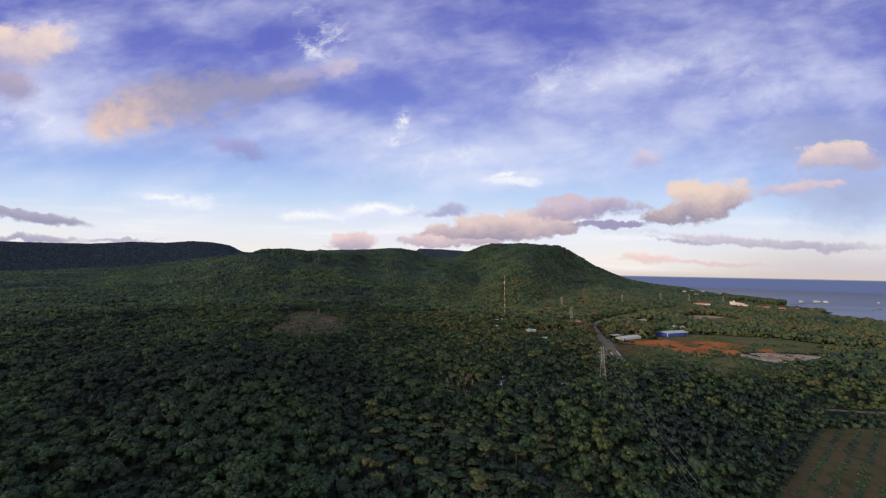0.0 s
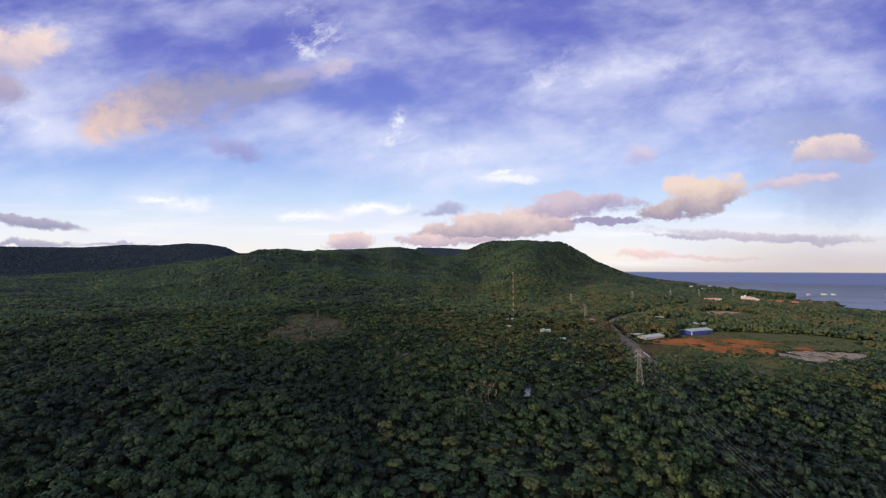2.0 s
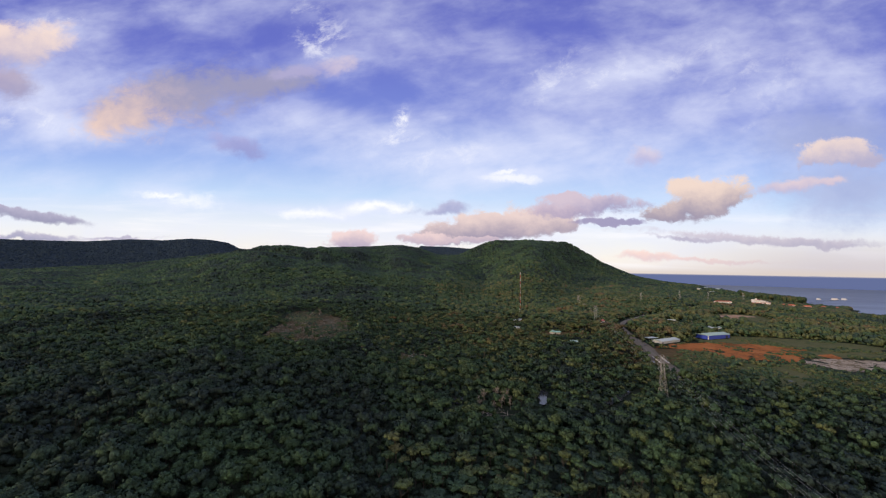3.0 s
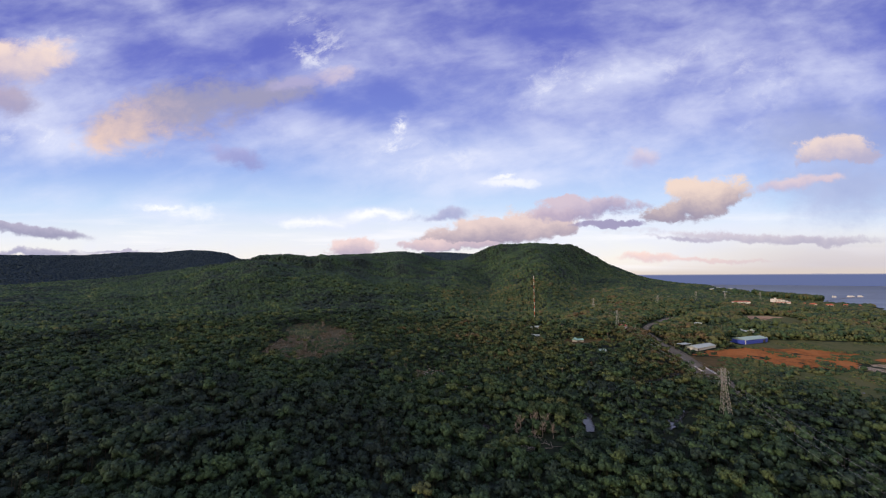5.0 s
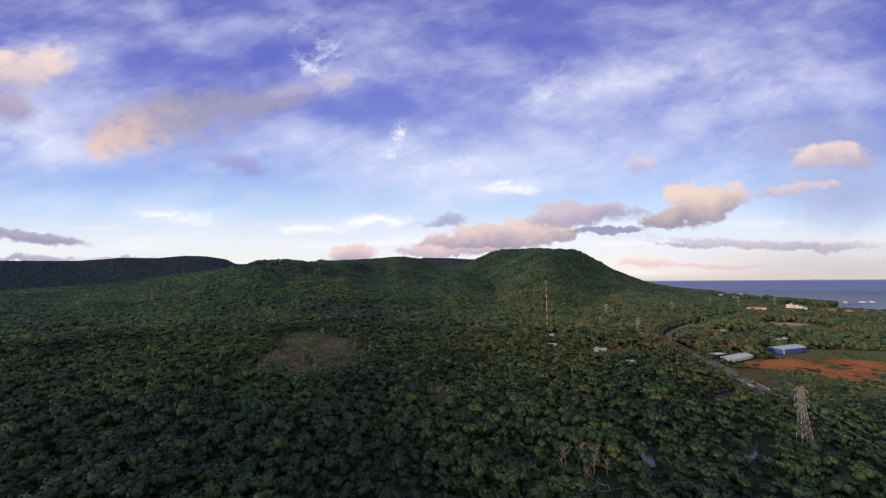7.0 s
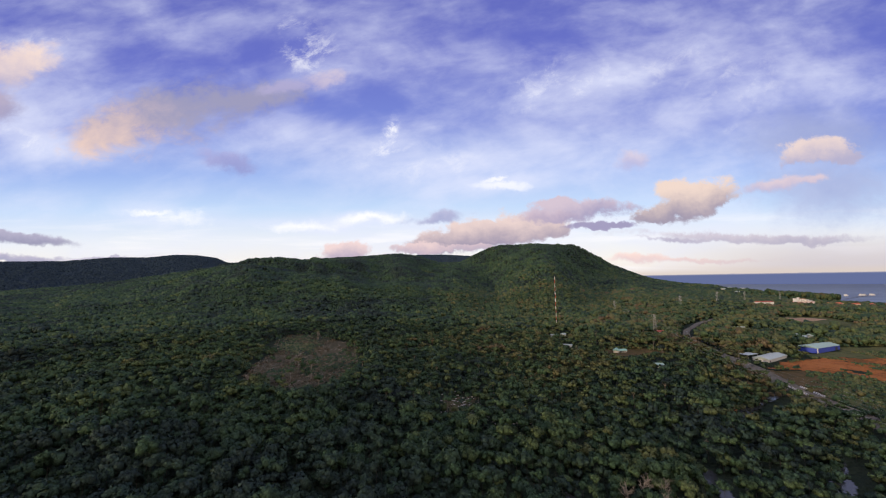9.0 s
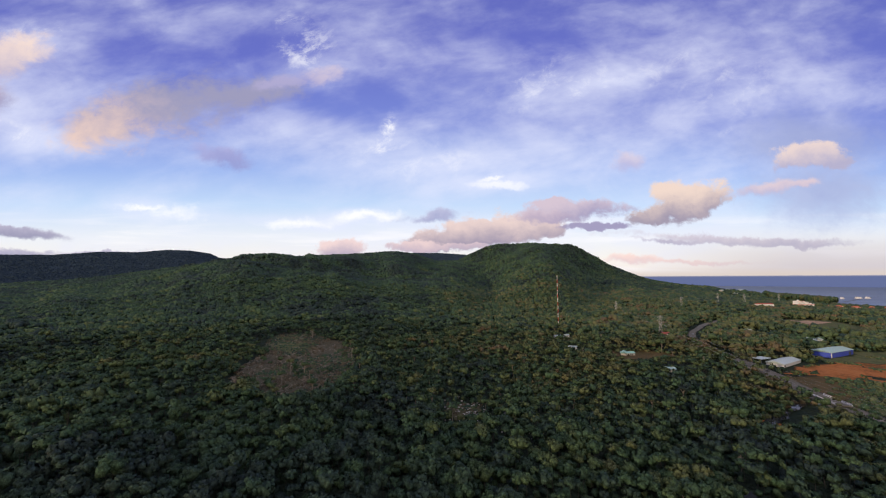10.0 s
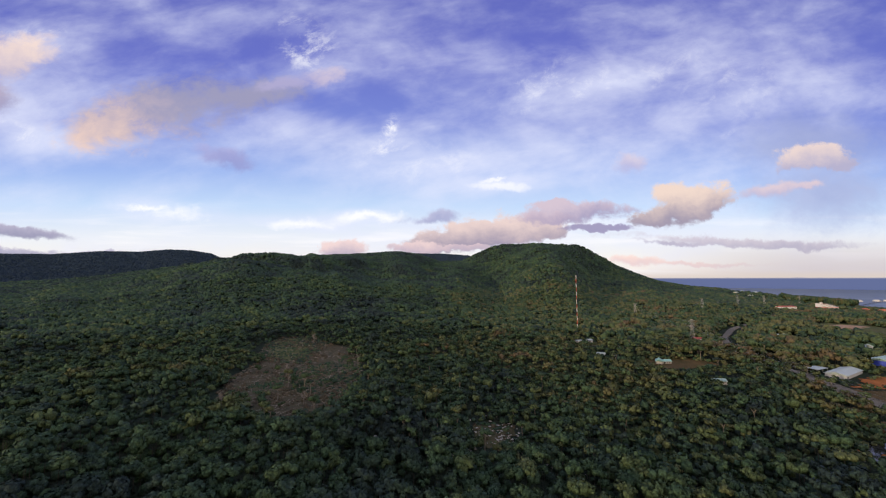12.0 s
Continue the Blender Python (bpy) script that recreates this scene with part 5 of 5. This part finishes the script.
def radio_mast(x, y, top):
    z = float(height(x, y))
    ob = thing("radio_mast", "tall slender red and white banded guyed radio mast", "mast", pose(x, y, z))
    n, w = 14, 0.45
    step = (top - z) / n
    for k in range(n):
        bm = bmesh.new()
        for a in range(3):
            c, d = (math.cos(2.094 * a) * w, math.sin(2.094 * a) * w), (math.cos(2.094 * (a + 1)) * w, math.sin(2.094 * (a + 1)) * w)
            limb(bm, (*c, step * k), (*c, step * (k + 1)), 0.11, 0.11, 5)
            for q in range(4):
                limb(bm, (*c, step * (k + q / 4)), (*d, step * (k + (q + 1) / 4)), 0.09, 0.09, 4)
                limb(bm, (*c, step * (k + q / 4)), (*d, step * (k + q / 4)), 0.09, 0.09, 4)
        part("section", bm, WHITE_PAINT if k % 2 else RED_PAINT, ob, "white painted section" if k % 2 else "red painted section")
    for a in range(3):
        for f in (0.35, 0.65, 0.95):
            bm = bmesh.new()
            limb(bm, (0, 0, (top - z) * f), (34 * math.cos(2.094 * a + 0.5), 34 * math.sin(2.094 * a + 0.5), 0), 0.02, 0.02, 3)
            part("guy_wire", bm, STEEL, ob)
    bm = bmesh.new()
    limb(bm, (0, 0, -1), (0, 0, 0.6), 1.2, 1.0, 8)
    part("footing", bm, CONCRETE, ob)


radio_mast(142, 805, 102.0)


def bridge():
    """The road's concrete bridge over the stream, with its two parapets."""
    a, b = Vector((225, 474, 7.6)), Vector((218, 449, 7.6))
    d = (b - a).normalized()
    turn = math.degrees(math.atan2(d.y, d.x))
    l = (b - a).length
    ob = thing("bridge", "pale concrete road bridge with white parapets", "bridge", pose(*((a + b) / 2), 0, 0, turn))
    part("deck", boxed((-l / 2, -4.6, -0.9), (l / 2, 4.6, 0)), ASPHALT, ob)
    for s in (-1, 1):
        part("kerb", boxed((-l / 2, s * 4.3 - 0.3, 0), (l / 2, s * 4.3 + 0.3, 0.25)), CONCRETE, ob)
        rail = part("parapet", boxed((-l / 2, s * 4.45 - 0.12, 0.9), (l / 2, s * 4.45 + 0.12, 1.15)), WHITE_PAINT, ob)
        for k in range(13):
            px = -l / 2 + 0.3 + (l - 0.6) * k / 12
            part("post", boxed((px - 0.15, s * 4.45 - 0.13, 0.25), (px + 0.15, s * 4.45 + 0.13, 0.9)), WHITE_PAINT, rail)
    for px in (-l / 4, l / 4):
        part("pier", boxed((px - 0.6, -4, -8), (px + 0.6, 4, -0.9)), CONCRETE, ob)


bridge()


def utility_pole(x, y, turn):
    ob = thing("utility_pole", "slim pale concrete utility pole in the grassland", "pole", pose(x, y, float(height(x, y)), 0, 0, turn), "utility poles")
    bm = bmesh.new()
    limb(bm, (0, 0, -1), (0, 0, 9), 0.17, 0.11, 8)
    part("shaft", bm, CONCRETE, ob)
    part("cross_arm", boxed((-1.0, -0.06, 8.2), (1.0, 0.06, 8.34)), STEEL, ob)
    for px in (-0.9, 0.0, 0.9):
        bm = bmesh.new()
        limb(bm, (px, 0, 8.34 if px else 9.0), (px, 0, 8.6 if px else 9.25), 0.05, 0.035, 6)
        part("insulator", bm, WHITE_PAINT, ob)


for px, py in ((214, 390), (235, 352), (208, 355)):
    utility_pole(px, py, 35)


def car(x, y, turn, paint, label):
    ob = thing("car", label, "car", pose(x, y, float(height(x, y)) + 0.64, 0, 0, turn))
    bm = bmesh.new()
    box(bm, (-2.1, -0.85, 0.3), (2.1, 0.85, 0.95))
    bmesh.ops.bevel(bm, geom=list(bm.edges), offset=0.15, segments=2, affect="EDGES")
    part("body", bm, paint, ob)
    bm = bmesh.new()
    box(bm, (-1.3, -0.75, 0.95), (0.9, 0.75, 1.5))
    for v in bm.verts:
        if v.co.z > 1.2:
            v.co.x *= 0.75
            v.co.y *= 0.85
    part("cabin", bm, DARK, ob, "dark glazed cabin")
    for px in (-1.3, 1.3):
        for py in (-0.8, 0.8):
            bm = bmesh.new()
            limb(bm, (px, py - 0.1, 0.32), (px, py + 0.1, 0.32), 0.32, 0.32, 10)
            part("wheel", bm, HULL, ob)


car(248, 538, 70, HULL, "dark car on the country road")
car(322, 735, 50, WHITE_PAINT, "white car on the country road")


def boat(x, y, turn, l, label, decks=1):
    ob = thing("boat", label, "boat", pose(x, y, 0, 0, 0, turn), "moored boats")
    bm = bmesh.new()
    w = l * 0.28
    ring = lambda s, z: [bm.verts.new((px * s, py * s, z)) for px, py in ((-l / 2, -w / 2), (l / 4, -w / 2), (l / 2, 0), (l / 4, w / 2), (-l / 2, w / 2))]
    lo, hi = ring(0.85, -0.5), ring(1.0, 1.8)
    for k in range(5):
        bm.faces.new((lo[k], lo[(k + 1) % 5], hi[(k + 1) % 5], hi[k]))
    bm.faces.new(hi)
    part("hull", bm, HULL if decks == 0 else WHITE_PAINT, ob)
    for k in range(decks):
        part("cabin", boxed((-l * 0.4, -w * 0.4, 1.8 + 2.8 * k), (l * 0.15 - 4 * k, w * 0.4, 4.2 + 2.8 * k)), WHITE_PAINT, ob)
        part("roof", boxed((-l * 0.43, -w * 0.45, 4.2 + 2.8 * k), (l * 0.2 - 4 * k, w * 0.45, 4.5 + 2.8 * k)), WHITE_PAINT, ob)


boat(1700, 1700, 10, 26, "white covered tour boat moored off the headland", 2)
boat(1790, 1712, 0, 40, "long white ferry moored off the headland", 2)
boat(1835, 1716, 5, 30, "white ferry with a roofed deck moored off the headland", 2)
boat(2110, 1735, 30, 24, "small white boat far out at sea", 1)
boat(1560, 1300, 20, 12, "small dark fishing boat at anchor", 0)
boat(1640, 1345, -20, 12, "small dark fishing boat at anchor", 0)


def jetty():
    ob = thing("jetty", "long low timber jetty off the headland", "jetty", pose(1440, 1490, 0, 0, 0, math.degrees(math.atan2(215, 360))))
    part("walkway", boxed((0, -1.5, 1.6), (420, 1.5, 1.9)), HULL, ob)
    for k in range(46):
        part("pile", boxed((6 + 19 * k, -1.2, -3), (6.5 + 19 * k, -0.7, 1.6)), HULL, ob)


jetty()
house("pavilion", "brown roofed pavilion at the end of a sand spit", 1420, 1175, 10, 16, 10, 4, 8, CREAM_WALL, ORANGE_ROOF, 2, category="pavilion")

# ---- ground litter, crops and dead trees ----
CUT_WOOD = plain_material("cut_wood", (0.26, 0.23, 0.19), 0.85, vary=0.4, scale=0.4)


def litter():
    """Cut branches and logs in the clearing, and pale stones further on."""
    r = random.Random(8)
    bm = bmesh.new()
    made = 0
    while made < 1500:
        x, y = r.uniform(-280, -130), r.uniform(425, 690)
        if not bool(inside(CLEARING, np.array([x]), np.array([y]))[0]) or float(bumps(np.array([x]), np.array([y]), 22, 2)[0]) < r.uniform(-0.5, 0.2):
            continue
        z = float(height(x, y)) + 0.5
        a, l = r.gauss(0.2, 1.2), r.uniform(0.6, 3.4)
        limb(bm, (x, y, z), (x + l * math.cos(a), y + l * math.sin(a), z + r.uniform(-0.1, 0.7)), r.uniform(0.07, 0.17), 0.05, 4)
        made += 1
    for k in range(60):
        x, y = r.gauss(16, 9), r.gauss(317, 6)
        z, a, l = float(height(x, y)) + 0.4, r.uniform(0, 6.28), r.uniform(2, 8)
        limb(bm, (x, y, z), (x + l * math.cos(a), y + l * math.sin(a), z + r.uniform(0, 1.2)), r.uniform(0.08, 0.2), 0.06, 5)
    me = bpy.data.meshes.new("felled_branches")
    bm.to_mesh(me)
    bm.free()
    me.materials.append(CUT_WOOD)
    tagged(new("felled_branches", me), "pale cut branches and logs strewn over the clearing", "branches", kind="stuff")
    v, f = ico()
    V, F = [], []
    for cx, cy, sx, sy, n in ((-48, 447, 17, 22, 150), (-108, 430, 16, 8, 30), (-75, 424, 14, 8, 30), (-20, 420, 16, 10, 24)):
        for k in range(n):
            x, y = r.gauss(cx, sx * 0.6), r.gauss(cy, sy * 0.6)
            s = r.uniform(0.2, 0.75)
            w = v * np.array([s * r.uniform(0.8, 2), s * r.uniform(0.8, 1.6), s * 0.6]) * (0.8 + 0.4 * np.random.default_rng(k).random((len(v), 1)))
            F.append(f + 12 * len(V))
            V.append(w + [x, y, float(height(x, y)) + 0.5])
    tagged(new("stones", mesh_from("stones", np.concatenate(V), np.concatenate(F), [STONE])), "pale broken stones scattered on a clearing", "stones", kind="stuff")


litter()


def bushes(name, spots, label, category, lo=0.6, hi=1.6, leaf=None):
    """Low leafy shrubs, one mesh."""
    r = np.random.default_rng(len(spots))
    X, Y = np.array([p[0] for p in spots]), np.array([p[1] for p in spots])
    R = lo + (hi - lo) * r.random(X.shape)
    ob = forest(name, X, Y, R, R * 1.25, r, LOW_KINDS, False, leaf)
    return tagged(ob, label, category, kind="stuff")


def undergrowth():
    r = random.Random(17)
    rows, scrub, grove = [], [], []
    # crop rows run up the field
    for k in range(-8, 24):
        for i in range(330):
            y = 114 + 0.46 * i + r.gauss(0, 0.4)
            x = 176 + 13.3 * k + (y - 180) * 1.37 + r.gauss(0, 1.3)
            if r.random() < 0.8 + 0.3 * math.sin(0.07 * i + 2.1 * k) and bool(inside(FIELD, np.array([x]), np.array([y]))[0]):
                rows.append((x, y))
    bushes("crop_row", rows, "rows of low green crops on the brown field", "crops", 0.5, 1.35, LEAVES)
    for i in range(260):
        x = r.uniform(292, 430)
        y = float(np.interp(x, [292, 345, 430], [302, 295, 291])) + r.uniform(-2, 6)
        scrub.append((x, y))
    while len(scrub) < 3000:
        x, y = r.uniform(195, 585), r.uniform(335, 590)
        px, py = np.array([x]), np.array([y])
        n = float(bumps(px, py, 28, 2)[0])
        if bool(inside(MEADOW, px, py)[0]) and n > -0.3 or bool(inside(EAST_MEADOW, px, py)[0]) and n > 0.1 or bool(inside(RED, px, py)[0]) and n > (0.18 if y < 525 else 0.34):
            if float(away(ROAD, px, py)[0]) > 8:
                scrub.append((x, y))
    bushes("scrub", scrub, "low green scrub on the grassland and red earth", "scrub", 0.7, 2.3)
    while len(grove) < 1500:
        x, y = r.uniform(-285, -30), r.uniform(420, 690)
        px, py = np.array([x]), np.array([y])
        if (bool(inside(CLEARING, px, py)[0]) and float(bumps(px, py, 45, 2)[0]) > -0.05) or bool(inside(RUBBLE, px, py)[0]) and r.random() < 0.5:
            grove.append((x, y))
    bushes("regrowth", grove, "brownish regrowth bushes in the felled clearing", "scrub", 0.4, 1.7)
    heaps = []
    while len(heaps) < 1500:
        x, y = r.uniform(-285, -30), r.uniform(420, 690)
        px, py = np.array([x]), np.array([y])
        if (bool(inside(CLEARING, px, py)[0]) and float(bumps(px, py, 20, 2)[0]) > r.uniform(-0.3, 0.3)) or bool(inside(RUBBLE, px, py)[0]) and r.random() < 0.3:
            heaps.append((x, y))
    bushes("brush_heap", heaps, "heaps of dry cut brushwood in the felled clearing", "brushwood", 0.4, 1.7, DRY_BRUSH)


undergrowth()


def bare_tree(x, y, s, seed, label):
    r = random.Random(seed)
    ob = thing("dead_tree", label, "tree", pose(x, y, float(height(x, y)), r.uniform(-6, 6), r.uniform(-6, 6), r.uniform(0, 360)), "dead trees in the forest")
    ob.scale = (s, s, s)
    bm = bmesh.new()
    limb(bm, (0, 0, -0.5), (0.2, 0.1, 6), 0.22, 0.11, 6)
    part("trunk", bm, DEADWOOD, ob)
    for k in range(13):
        bm = bmesh.new()
        a, z = r.uniform(0, 6.28), r.uniform(2.6, 6)
        p = Vector((0.03 * z, 0.016 * z, z))
        w = r.uniform(0.7, 2.2) * (1.25 - 0.1 * z)
        q = p + Vector((math.cos(a) * w, math.sin(a) * w, r.uniform(0.5, 2.0)))
        limb(bm, p, q, 0.075, 0.04, 5)
        for j in range(9):
            b = a + r.uniform(-1.8, 1.8)
            t = q if j < 4 else p.lerp(q, r.uniform(0.3, 0.9))
            e = t + Vector((math.cos(b) * r.uniform(0.2, 1.0), math.sin(b) * r.uniform(0.2, 1.0), r.uniform(-0.1, 1.1)))
            limb(bm, t, e, 0.03, 0.018, 3)
            limb(bm, e, e + Vector((r.uniform(-0.5, 0.5), r.uniform(-0.5, 0.5), r.uniform(-0.1, 0.6))), 0.02, 0.012, 3)
        part("branch", bm, DEADWOOD, ob)


for k, (x, y, s) in enumerate(((12, 332, 1.4), (20, 337, 1.6), (27, 334, 1.5), (8, 324, 1.2), (24, 327, 1.3), (17, 319, 1.1), (30, 325, 1.1), (74, 371, 1.1), (72, 196, 1.0), (86, 192, 1.2), (-205, 452, 1.3), (-196, 520, 1.2), (-150, 560, 1.4), (-165, 470, 1.1), (-60, 440, 1.0), (130, 420, 1.0), (-214, 640, 1.4), (96, 600, 1.5), (60, 640, 1.5))):
    bare_tree(x, y, s, k, "leafless grey dead tree standing in the forest")
